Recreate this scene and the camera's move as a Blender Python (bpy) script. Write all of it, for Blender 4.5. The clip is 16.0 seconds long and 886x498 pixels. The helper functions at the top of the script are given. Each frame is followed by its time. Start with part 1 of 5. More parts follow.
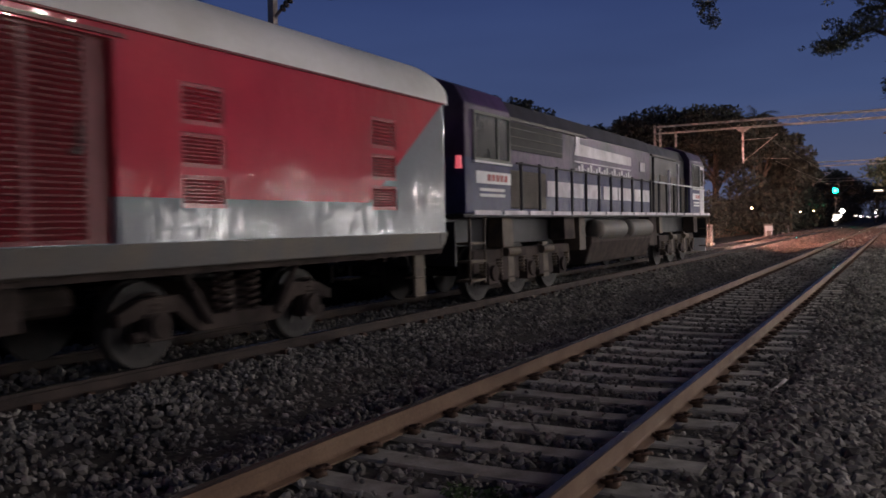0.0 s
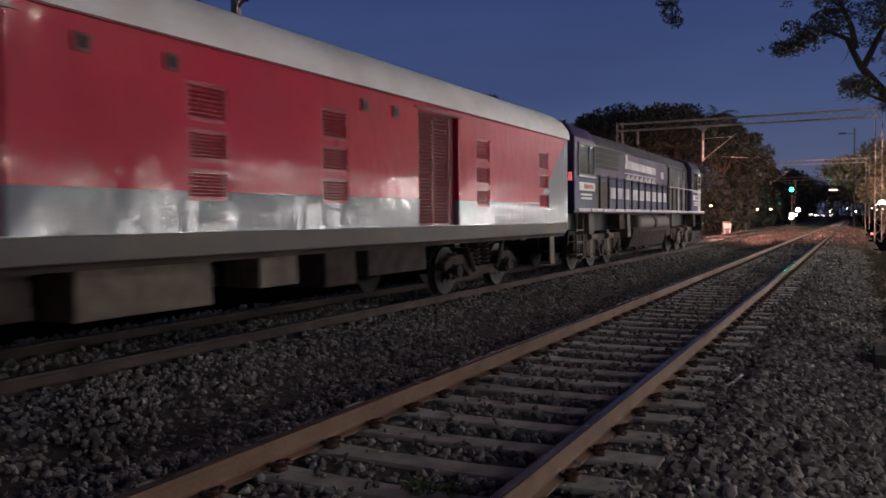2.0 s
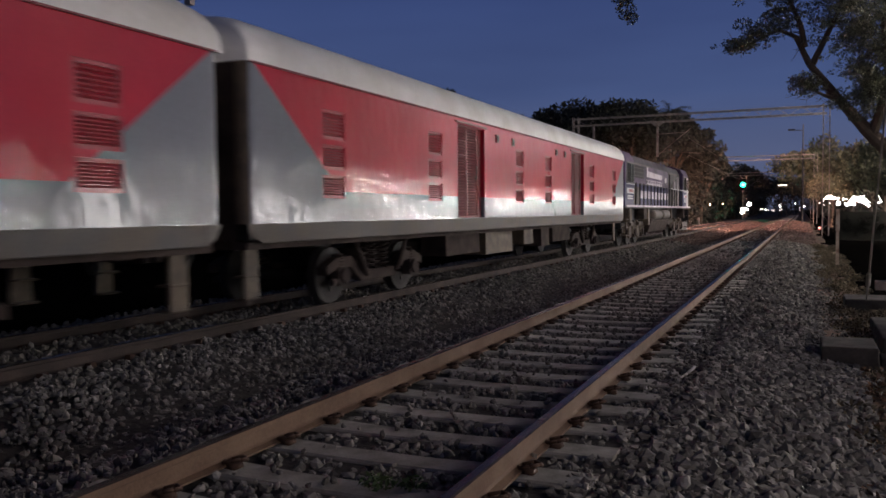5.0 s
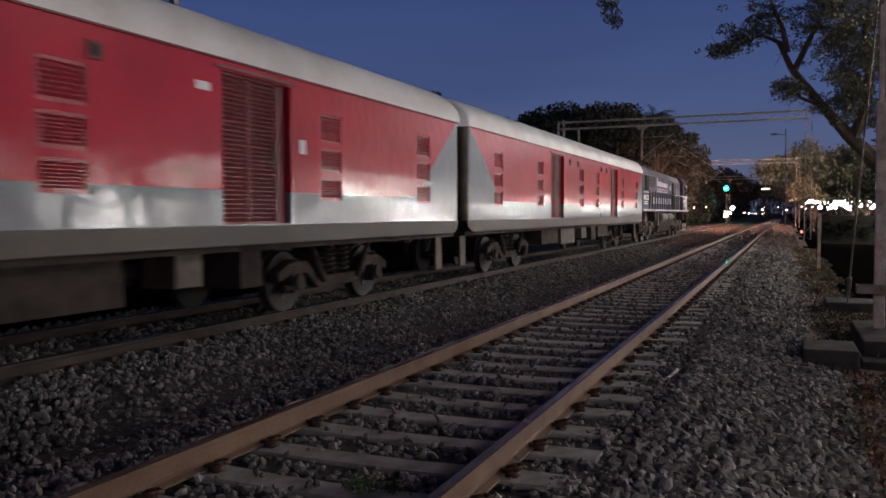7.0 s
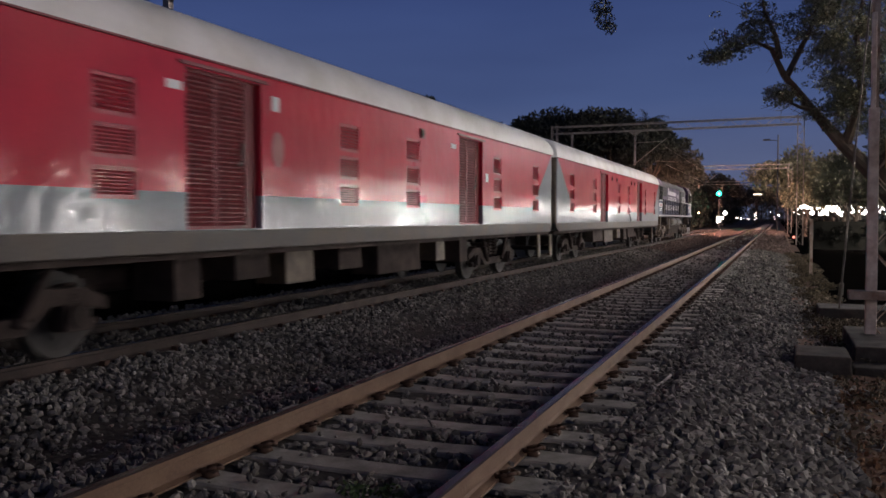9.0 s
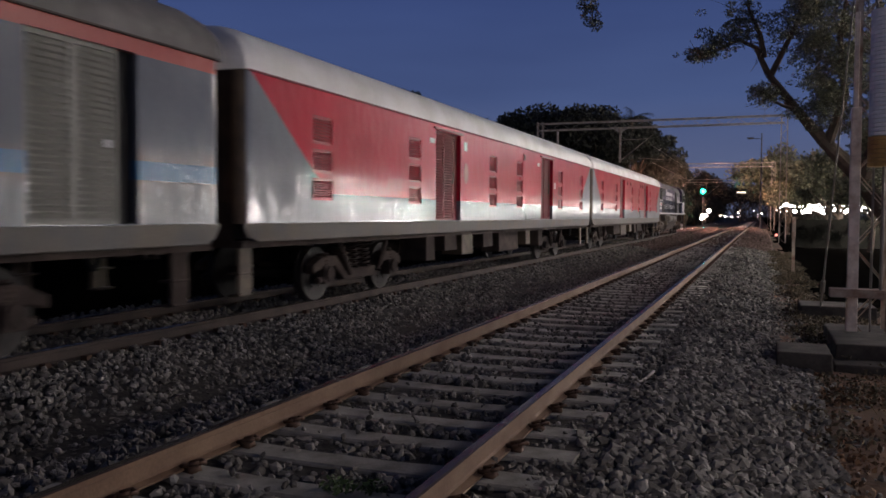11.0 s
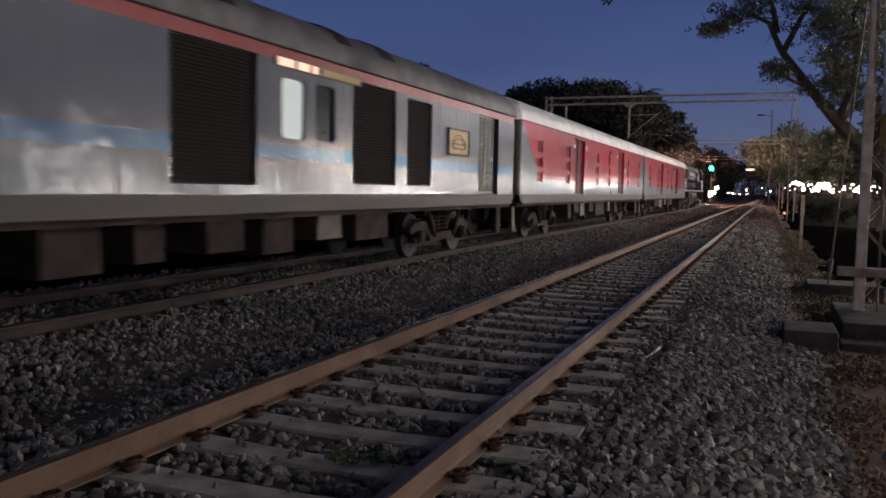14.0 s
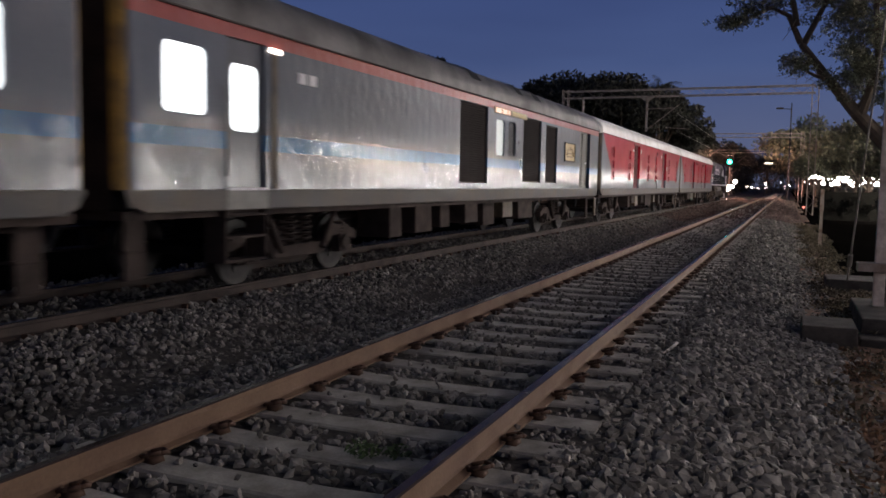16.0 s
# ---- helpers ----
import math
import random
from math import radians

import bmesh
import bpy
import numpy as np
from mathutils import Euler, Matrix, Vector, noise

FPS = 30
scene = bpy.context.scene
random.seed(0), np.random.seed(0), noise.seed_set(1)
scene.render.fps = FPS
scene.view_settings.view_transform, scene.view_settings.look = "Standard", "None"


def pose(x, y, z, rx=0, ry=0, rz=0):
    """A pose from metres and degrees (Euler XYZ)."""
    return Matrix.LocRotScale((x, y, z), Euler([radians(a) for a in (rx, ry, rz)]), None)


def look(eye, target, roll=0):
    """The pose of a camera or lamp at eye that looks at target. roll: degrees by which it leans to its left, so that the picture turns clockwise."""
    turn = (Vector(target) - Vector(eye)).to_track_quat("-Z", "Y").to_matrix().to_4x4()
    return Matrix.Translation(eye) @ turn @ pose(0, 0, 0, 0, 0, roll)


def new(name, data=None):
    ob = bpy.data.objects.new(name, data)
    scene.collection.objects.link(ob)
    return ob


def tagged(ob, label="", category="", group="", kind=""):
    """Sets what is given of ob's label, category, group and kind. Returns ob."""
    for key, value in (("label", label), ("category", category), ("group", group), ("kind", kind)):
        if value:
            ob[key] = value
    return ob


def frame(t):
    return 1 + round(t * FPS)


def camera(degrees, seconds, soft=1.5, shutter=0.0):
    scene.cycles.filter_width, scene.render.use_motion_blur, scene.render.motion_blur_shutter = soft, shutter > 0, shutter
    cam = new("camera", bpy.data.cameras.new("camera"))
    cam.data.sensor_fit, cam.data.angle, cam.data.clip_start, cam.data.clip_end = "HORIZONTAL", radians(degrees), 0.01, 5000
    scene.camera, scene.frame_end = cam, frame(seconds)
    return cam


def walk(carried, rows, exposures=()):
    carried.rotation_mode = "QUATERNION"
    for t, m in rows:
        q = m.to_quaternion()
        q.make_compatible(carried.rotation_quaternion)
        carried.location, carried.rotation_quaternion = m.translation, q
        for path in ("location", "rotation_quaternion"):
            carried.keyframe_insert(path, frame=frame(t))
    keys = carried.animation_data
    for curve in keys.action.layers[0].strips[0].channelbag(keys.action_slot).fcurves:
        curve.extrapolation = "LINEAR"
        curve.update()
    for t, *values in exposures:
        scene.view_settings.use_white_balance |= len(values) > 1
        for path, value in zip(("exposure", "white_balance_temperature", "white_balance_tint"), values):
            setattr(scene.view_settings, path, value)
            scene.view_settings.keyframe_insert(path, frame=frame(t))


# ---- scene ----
cam = camera(56.8, 16.0, soft=1.6, shutter=1.0)
PATH = [
    (0, (-0.089, 1.082, 1.58), (-1.066, 2.826, 1.522), -1.2),
    (0.5, (-0.089, 1.083, 1.584), (-1.037, 2.843, 1.52), -0.9),
    (1, (-0.087, 1.079, 1.589), (-1.019, 2.847, 1.521), -0.8),
    (1.5, (-0.087, 1.084, 1.581), (-1.003, 2.861, 1.513), -0.7),
    (2, (-0.089, 1.084, 1.581), (-0.987, 2.87, 1.508), -0.6),
    (2.5, (-0.095, 1.087, 1.582), (-0.966, 2.886, 1.502), -0.5),
    (3, (-0.092, 1.091, 1.582), (-0.938, 2.901, 1.5), -0.5),
    (3.5, (-0.097, 1.087, 1.586), (-0.927, 2.904, 1.501), -0.4),
    (4, (-0.098, 1.099, 1.58), (-0.919, 2.921, 1.492), -0.5),
    (6.5, (-0.084, 1.082, 1.587), (-0.864, 2.922, 1.502), -0.3),
    (7, (-0.086, 1.092, 1.585), (-0.857, 2.935, 1.502), -0.3),
    (7.5, (-0.084, 1.086, 1.589), (-0.846, 2.933, 1.507), -0.3),
    (8, (-0.09, 1.089, 1.587), (-0.853, 2.936, 1.507), -0.2),
    (8.5, (-0.085, 1.088, 1.589), (-0.843, 2.937, 1.512), -0.3),
    (9, (-0.09, 1.084, 1.595), (-0.846, 2.934, 1.522), -0.1),
    (11.5, (-0.091, 1.093, 1.591), (-0.805, 2.959, 1.5), 0.4),
    (12, (-0.095, 1.101, 1.592), (-0.807, 2.967, 1.48), 0.5),
    (12.5, (-0.099, 1.09, 1.59), (-0.832, 2.947, 1.464), 0.5),
    (13, (-0.102, 1.097, 1.586), (-0.826, 2.957, 1.455), 0.6),
    (13.5, (-0.1, 1.093, 1.585), (-0.835, 2.948, 1.445), 0.8),
    (14, (-0.108, 1.1, 1.586), (-0.842, 2.954, 1.439), 1.0),
    (14.5, (-0.104, 1.092, 1.588), (-0.853, 2.94, 1.434), 1.1),
    (15, (-0.105, 1.087, 1.587), (-0.871, 2.928, 1.43), 1.2),
    (15.5, (-0.107, 1.076, 1.587), (-0.882, 2.913, 1.431), 1.2),
    (16, (-0.106, 1.057, 1.603), (-0.876, 2.896, 1.44), 1.0),
]
walk(cam, [(t, look(e, g, r)) for t, e, g, r in PATH],
     [(0.0, 0.03), (3.5, 0.16), (9.0, 0.26), (16.0, 0.28)])

# ---- light ----
world = bpy.data.worlds.new("dusk_sky")
scene.world = world
world.use_nodes = True
wn, wl = world.node_tree.nodes, world.node_tree.links
wn.clear()
w_out = wn.new("ShaderNodeOutputWorld")
w_bg = wn.new("ShaderNodeBackground")
w_tc = wn.new("ShaderNodeTexCoord")
w_sep = wn.new("ShaderNodeSeparateXYZ")
w_ramp = wn.new("ShaderNodeValToRGB")
w_cloud = wn.new("ShaderNodeTexNoise")
w_map = wn.new("ShaderNodeMapping")
w_mix = wn.new("ShaderNodeMix")
w_mix.data_type, w_mix.blend_type = "RGBA", "MULTIPLY"
w_map.inputs["Scale"].default_value = (1.0, 1.0, 5.0)
w_cloud.inputs["Scale"].default_value = 2.2
w_cloud.inputs["Detail"].default_value = 3
w_cr = wn.new("ShaderNodeValToRGB")
w_cr.color_ramp.elements[0].position, w_cr.color_ramp.elements[0].color = 0.3, (0.86, 0.86, 0.88, 1)
w_cr.color_ramp.elements[1].position, w_cr.color_ramp.elements[1].color = 0.7, (1.1, 1.1, 1.08, 1)
els = w_ramp.color_ramp.elements
els[0].position, els[0].color = 0.0, (0.1, 0.115, 0.19, 1)
els[1].position, els[1].color = 1.0, (0.008, 0.012, 0.03, 1)
e_mid = els.new(0.14)
e_mid.color = (0.048, 0.073, 0.175, 1)
e_hi = els.new(0.3)
e_hi.color = (0.027, 0.046, 0.145, 1)
e_top = els.new(0.5)
e_top.color = (0.011, 0.0155, 0.038, 1)
wl.new(w_tc.outputs["Generated"], w_sep.inputs[0])
wl.new(w_sep.outputs["Z"], w_ramp.inputs[0])
wl.new(w_tc.outputs["Generated"], w_map.inputs[0])
wl.new(w_map.outputs[0], w_cloud.inputs["Vector"])
wl.new(w_cloud.outputs["Fac"], w_cr.inputs[0])
w_mix.inputs[0].default_value = 1.0
wl.new(w_ramp.outputs[0], w_mix.inputs[6])
wl.new(w_cr.outputs[0], w_mix.inputs[7])
wl.new(w_mix.outputs[2], w_bg.inputs["Color"])
w_bg.inputs["Strength"].default_value = 1.0
wl.new(w_bg.outputs[0], w_out.inputs[0])

LAMP_WATTS = 7600.0       # each street lamp along the road beside the line
BULB = 95.0               # glow of the small lights of the road and stalls
HEADLIGHT = 270000.0         # glow of the locomotive's headlamps

# ---- plan ----
XN = -2.5725              # centre of the near track
XT = -8.07                # centre of the train's track
GAUGE_HALF = 0.8725
ZN, ZT = 0.18, 0.13       # rail tops
PITCH = 0.59              # sleeper spacing
Y_FIRST = 6.385 - 8 * PITCH
PORTALS = (14.0, 65.0, 120.0, 172.0)


def train_y(t):
    """Where the coupling between the engine and the first van is at t."""
    return 12.9 + 4.05 * t + 0.0045 * t * t


# ---- materials ----
def mat(name, base, rough=0.6, metal=0.0, var=0.25, scale=3.0, fine=40.0, bump=0.15, tint=None, coat=0.0, pieces="", wave=0.0, spec=0.35, haze=0.05):
    m = bpy.data.materials.new(name)
    m.use_nodes = True
    n, l = m.node_tree.nodes, m.node_tree.links
    p = n["Principled BSDF"]
    tc = n.new("ShaderNodeTexCoord")
    a, b = n.new("ShaderNodeTexNoise"), n.new("ShaderNodeTexNoise")
    a.inputs["Scale"].default_value, a.inputs["Detail"].default_value = scale, 4
    b.inputs["Scale"].default_value, b.inputs["Detail"].default_value = fine, 3
    l.new(tc.outputs["Object"], a.inputs["Vector"])
    l.new(tc.outputs["Object"], b.inputs["Vector"])
    mx = n.new("ShaderNodeMix")
    mx.data_type = "RGBA"
    t2 = tint or tuple(c * (1 - var) for c in base)
    mx.inputs[6].default_value = (*base, 1)
    mx.inputs[7].default_value = (*t2, 1)
    ramp = n.new("ShaderNodeMapRange")
    ramp.inputs["From Min"].default_value, ramp.inputs["From Max"].default_value = 0.35, 0.68
    l.new(a.outputs["Fac"], ramp.inputs["Value"])
    l.new(ramp.outputs[0], mx.inputs[0])
    hsv = n.new("ShaderNodeHueSaturation")
    l.new(mx.outputs[2], hsv.inputs["Color"])
    val = n.new("ShaderNodeMath")
    val.operation = "MULTIPLY_ADD"
    val.inputs[1].default_value, val.inputs[2].default_value = var * 1.6, 1 - var * 0.8
    l.new(b.outputs["Fac"], val.inputs[0])
    last = val.outputs[0]
    if pieces:
        src = n.new("ShaderNodeNewGeometry").outputs["Random Per Island"] if pieces == "island" else n.new("ShaderNodeObjectInfo").outputs["Random"]
        pv = n.new("ShaderNodeMath")
        pv.operation = "MULTIPLY_ADD"
        pv.inputs[1].default_value, pv.inputs[2].default_value = 1.1 if pieces == "island" else 0.5, 0.45 if pieces == "island" else 0.75
        l.new(src, pv.inputs[0])
        mul = n.new("ShaderNodeMath")
        mul.operation = "MULTIPLY"
        l.new(last, mul.inputs[0])
        l.new(pv.outputs[0], mul.inputs[1])
        last = mul.outputs[0]
    l.new(last, hsv.inputs["Value"])
    l.new(hsv.outputs[0], p.inputs["Base Color"])
    rr = n.new("ShaderNodeMath")
    rr.operation, rr.use_clamp = "MULTIPLY_ADD", True
    rr.inputs[1].default_value, rr.inputs[2].default_value = 0.25, rough - 0.1
    l.new(a.outputs["Fac"], rr.inputs[0])
    l.new(rr.outputs[0], p.inputs["Roughness"])
    p.inputs["Metallic"].default_value = metal
    p.inputs["Coat Weight"].default_value = coat
    p.inputs["Coat Roughness"].default_value = haze
    p.inputs["Specular IOR Level"].default_value = spec
    bp = n.new("ShaderNodeBump")
    bp.inputs["Strength"].default_value, bp.inputs["Distance"].default_value = bump, 0.01
    l.new(b.outputs["Fac"], bp.inputs["Height"])
    if wave:
        wv = n.new("ShaderNodeTexNoise")
        wv.inputs["Scale"].default_value, wv.inputs["Detail"].default_value = 4.8, 2.0
        mp = n.new("ShaderNodeMapping")
        mp.inputs["Scale"].default_value = (1.0, 1.0, 0.55)
        l.new(tc.outputs["Object"], mp.inputs[0])
        l.new(mp.outputs[0], wv.inputs["Vector"])
        b2 = n.new("ShaderNodeBump")
        b2.inputs["Strength"].default_value, b2.inputs["Distance"].default_value = 1.0, wave
        l.new(wv.outputs["Fac"], b2.inputs["Height"])
        l.new(b2.outputs[0], bp.inputs["Normal"])
        l.new(b2.outputs[0], p.inputs["Coat Normal"])
    l.new(bp.outputs[0], p.inputs["Normal"])
    return m


def glow(name, colour, strength):
    m = bpy.data.materials.new(name)
    m.use_nodes = True
    p = m.node_tree.nodes["Principled BSDF"]
    p.inputs["Base Color"].default_value = (0.6, 0.6, 0.6, 1)
    p.inputs["Emission Color"].default_value = (*colour, 1)
    p.inputs["Emission Strength"].default_value = strength
    return m


def livery_bands(m, bands, ends=None):
    """Paint bands on a vehicle's side: (z0, z1, colour) in the vehicle's own heights; ends: (half length, slope start, rise, colour)."""
    n, l = m.node_tree.nodes, m.node_tree.links
    hsv = next(x for x in n if x.type == "HUE_SAT")
    link = hsv.inputs["Color"].links[0].from_socket
    tc = n.new("ShaderNodeTexCoord")
    sep = n.new("ShaderNodeSeparateXYZ")
    l.new(tc.outputs["Object"], sep.inputs[0])

    def op(kind, a, b):
        q = n.new("ShaderNodeMath")
        q.operation = kind
        for k, v in enumerate((a, b)):
            if isinstance(v, (int, float)):
                q.inputs[k].default_value = v
            elif v is not None:
                l.new(v, q.inputs[k])
        return q.outputs[0]

    z, y = sep.outputs["Z"], sep.outputs["Y"]
    masks = [(op("MULTIPLY", op("GREATER_THAN", z, a), op("LESS_THAN", z, b)), c) for a, b, c in bands]
    if ends:
        half, run, z0, rise, colour = ends
        # a slanting line that climbs to the vehicle's ends
        edge = op("SUBTRACT", half, op("ABSOLUTE", y, None))
        line = op("ADD", z0, op("MULTIPLY", op("SUBTRACT", run, edge), rise / run))
        masks.append((op("MULTIPLY", op("LESS_THAN", z, line), op("LESS_THAN", edge, run)), colour))
    for mask, colour in masks:
        mx = n.new("ShaderNodeMix")
        mx.data_type = "RGBA"
        l.new(mask, mx.inputs[0])
        l.new(link, mx.inputs[6])
        mx.inputs[7].default_value = (*colour, 1)
        link = mx.outputs[2]
    l.new(link, hsv.inputs["Color"])
    return m


RED = (0.49, 0.011, 0.034)
GREY = (0.185, 0.197, 0.222)
M_van = livery_bands(mat("red_and_grey_coach_paint", RED, 0.3, var=0.16, scale=0.9, fine=22, bump=0.04, coat=0.6, spec=0.1, wave=0.0115, haze=0.06),
                     [(0, 1.78, GREY)], (11.77, 2.3, 1.75, 1.75, GREY))
M_vandoor = mat("dark_red_door_paint", (0.17, 0.01, 0.017), 0.45, var=0.25, scale=3, fine=30, bump=0.08, coat=0.05, haze=0.15)
M_louvre = mat("red_louvre_paint", (0.4, 0.014, 0.034), 0.35, var=0.25, scale=3, fine=30, bump=0.06, coat=0.5, haze=0.15)
M_roof = mat("pale_roof_paint", (0.72, 0.705, 0.69), 0.45, var=0.12, scale=1.2, fine=14, bump=0.05, tint=(0.6, 0.58, 0.54))
M_roofdark = mat("sooty_grey_roof", (0.16, 0.152, 0.145), 0.5, var=0.3, scale=1.0, fine=14, bump=0.06, tint=(0.045, 0.043, 0.04))
M_sole = mat("dusty_grey_sole_bar", (0.085, 0.082, 0.08), 0.6, var=0.3, scale=2, fine=30, bump=0.1, tint=(0.12, 0.1, 0.08))
M_under = mat("brake_dust_brown_steel", (0.055, 0.04, 0.034), 0.85, var=0.45, scale=3, fine=30, bump=0.3, tint=(0.026, 0.02, 0.018), spec=0.2)
M_black = mat("black_rubber", (0.02, 0.02, 0.02), 0.7, var=0.3, bump=0.2)
M_cream = mat("dusty_cream_steel", (0.11, 0.082, 0.052), 0.6, var=0.35, scale=4, fine=30, bump=0.1, tint=(0.06, 0.045, 0.035))
M_yellow = mat("yellow_end_paint", (0.5, 0.3, 0.07), 0.6, var=0.3, scale=4, fine=30, tint=(0.2, 0.13, 0.06))
M_wheel = mat("worn_wheel_steel", (0.018, 0.015, 0.014), 0.7, metal=0.0, var=0.35, scale=6, fine=40, bump=0.1)
M_tread = mat("dull_wheel_tread", (0.032, 0.028, 0.026), 0.6, metal=0.2, var=0.15)
M_silver = livery_bands(mat("silver_grey_coach_paint", (0.08, 0.091, 0.114), 0.3, var=0.16, scale=0.8, fine=20, bump=0.04, coat=0.6, spec=0.25, wave=0.015, haze=0.08),
                        [(1.83, 2.04, (0.012, 0.09, 0.22)), (3.19, 3.5, (0.33, 0.06, 0.04))])
M_silverdoor = mat("plain_grey_door_paint", (0.075, 0.08, 0.092), 0.35, var=0.2, scale=1.5, fine=20, bump=0.04, coat=0.4, spec=0.25, wave=0.012, haze=0.1)
M_grille = mat("dark_brown_grille", (0.028, 0.021, 0.019), 0.7, var=0.3, scale=8, fine=60, bump=0.2, spec=0.15)
M_greydoor = mat("grey_green_door_paint", (0.2, 0.195, 0.17), 0.45, var=0.25, scale=3, fine=30, bump=0.08)
M_plate = mat("cream_name_plate", (0.5, 0.36, 0.16), 0.5, var=0.15, scale=6)
M_platemark = mat("brown_plate_marking", (0.25, 0.16, 0.07), 0.5)
M_loco = livery_bands(mat("violet_blue_engine_paint", (0.075, 0.038, 0.105), 0.45, spec=0.15, var=0.5, scale=0.7, fine=7, bump=0.05, coat=0.1, tint=(0.022, 0.018, 0.035), wave=0.016, haze=0.2),
                      [(1.6, 2.62, (0.028, 0.028, 0.085))])
M_dullwhite = mat("worn_white_paint", (0.62, 0.58, 0.62), 0.5, var=0.3, scale=2.5, fine=20, tint=(0.38, 0.34, 0.38))
M_locoroof = mat("sooty_engine_roof", (0.016, 0.014, 0.022), 0.6, var=0.4, scale=1.5, fine=20)
M_cabframe = mat("dull_green_grey_frame", (0.12, 0.125, 0.11), 0.5)
M_locodark = mat("grimy_dark_engine_paint", (0.014, 0.013, 0.016), 0.5, var=0.35, scale=2, fine=24)
M_locobrown = mat("brown_radiator_panel", (0.055, 0.04, 0.03), 0.6, var=0.3, scale=4, fine=50, bump=0.2)
M_white = mat("white_paint", (0.7, 0.69, 0.7), 0.45, var=0.15, scale=4)
M_glassdark = mat("dark_cab_glass", (0.018, 0.021, 0.021), 0.2, var=0.3, bump=0.0, spec=0.12)
M_redlamp = glow("red_tail_lamp", (1.0, 0.12, 0.16), 0.6)
M_window = glow("lit_window", (0.93, 0.97, 1.0), 2.0)
M_windim = glow("dim_window", (0.75, 0.9, 0.85), 0.28)
M_board = glow("lit_destination_board", (1.0, 0.6, 0.4), 0.8)
M_doorlamp = glow("door_lamp", (1.0, 0.85, 0.75), 6.0)
M_head = glow("headlamp", (1.0, 0.5, 0.4), HEADLIGHT)
# darker copy of the rail rust, with the shade by the train in its colour
M_rustdark = mat("darkened_rust", (0.05, 0.034, 0.028), 0.8, var=0.35, scale=3, fine=45, bump=0.25, tint=(0.03, 0.022, 0.019))
M_rust = mat("rusty_rail_side", (0.165, 0.102, 0.062), 0.75, var=0.35, scale=3, fine=45, bump=0.25, tint=(0.12, 0.07, 0.045))
M_railtop = mat("worn_rail_head", (0.04, 0.03, 0.027), 0.2, metal=0.1, var=0.25, scale=2, fine=30, bump=0.03, spec=0.16)
M_railshine = mat("polished_rail_head", (0.3, 0.29, 0.28), 0.2, metal=0.9, var=0.2, scale=2, fine=30, bump=0.02)
# redder, darker stone for the ballast beyond y = 46
M_redstone = mat("reddish_far_ballast", (0.14, 0.095, 0.078), 0.85, var=0.3, scale=5, fine=40, bump=0.3, tint=(0.085, 0.06, 0.05), pieces="island")
M_litter = mat("dead_brown_leaf", (0.2, 0.115, 0.065), 0.8, var=0.4, scale=4, pieces="island")
M_chip = mat("pale_stone_chips", (0.3, 0.28, 0.25), 0.85, var=0.3, scale=9, pieces="island")
M_concrete = mat("weathered_concrete", (0.42, 0.394, 0.347), 0.85, var=0.3, scale=5, fine=50, bump=0.3, tint=(0.24, 0.225, 0.19), pieces="object")
# stained concrete, darkened so the dim front faces of the footings are in its colour
M_oldconcrete = mat("stained_shaded_concrete", (0.075, 0.066, 0.056), 0.9, var=0.4, scale=4, fine=30, bump=0.4, tint=(0.035, 0.03, 0.026))
M_clip = mat("rusty_clip", (0.09, 0.05, 0.032), 0.8, var=0.3, scale=10, bump=0.2)
M_stone = mat("ballast_stone", (0.21, 0.194, 0.172), 0.8, var=0.3, scale=9, fine=70, bump=0.3, tint=(0.11, 0.1, 0.086), pieces="island")
M_ground = mat("stony_track_bed", (0.055, 0.048, 0.042), 0.95, var=0.5, scale=14, fine=26, bump=1.0, tint=(0.025, 0.022, 0.02))
M_dirt = mat("dry_brown_dirt", (0.16, 0.088, 0.052), 0.95, var=0.5, scale=3, fine=26, bump=1.0, tint=(0.075, 0.048, 0.03))
M_mast = mat("weathered_galvanised_steel", (0.31, 0.275, 0.25), 0.6, metal=0.3, var=0.3, scale=4, fine=30, bump=0.1, tint=(0.2, 0.16, 0.13))
M_oldwhite = mat("weathered_lit_paint", (0.46, 0.38, 0.31), 0.7, var=0.35, scale=5, fine=30, bump=0.15, tint=(0.22, 0.14, 0.1))
# albedo raised in place of the low lamp light on the near mast
M_palepost = mat("pale_lit_steel", (0.78, 0.68, 0.58), 0.75, var=0.3, scale=6, fine=30, bump=0.15, tint=(0.5, 0.38, 0.3))
M_wire = mat("dull_wire", (0.22, 0.2, 0.18), 0.6, metal=0.5)
M_insul = mat("white_painted_weights", (0.72, 0.72, 0.74), 0.5, var=0.15, scale=4)
M_ochre = mat("ochre_painted_weights", (0.42, 0.25, 0.08), 0.6, var=0.25, scale=5)
M_bark = mat("bark", (0.12, 0.09, 0.065), 0.9, var=0.4, scale=4, fine=25, bump=0.6)
# leaf green raised so that some of the road's light sits in the colour
M_leaf = mat("road_lit_leaf", (0.19, 0.185, 0.11), 0.6, var=0.3, scale=0.5, fine=3, pieces="island", tint=(0.08, 0.08, 0.05))
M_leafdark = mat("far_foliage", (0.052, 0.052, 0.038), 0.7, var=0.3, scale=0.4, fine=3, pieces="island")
M_straw = mat("pale_straw", (0.3, 0.23, 0.13), 0.8, var=0.3, pieces="island")
M_grass = mat("dry_grass", (0.13, 0.105, 0.065), 0.8, var=0.3, pieces="island")
# near-black base colour holds the darkness of the unlit field and train's far side
M_shadeground = mat("shade_black_ground", (0.005, 0.0045, 0.004), 1.0, var=0.4, scale=1.5, fine=20, bump=0.2, spec=0.0)
M_hedge = mat("dark_hedge_leaf", (0.012, 0.012, 0.01), 0.9, var=0.4, pieces="island", spec=0.05)
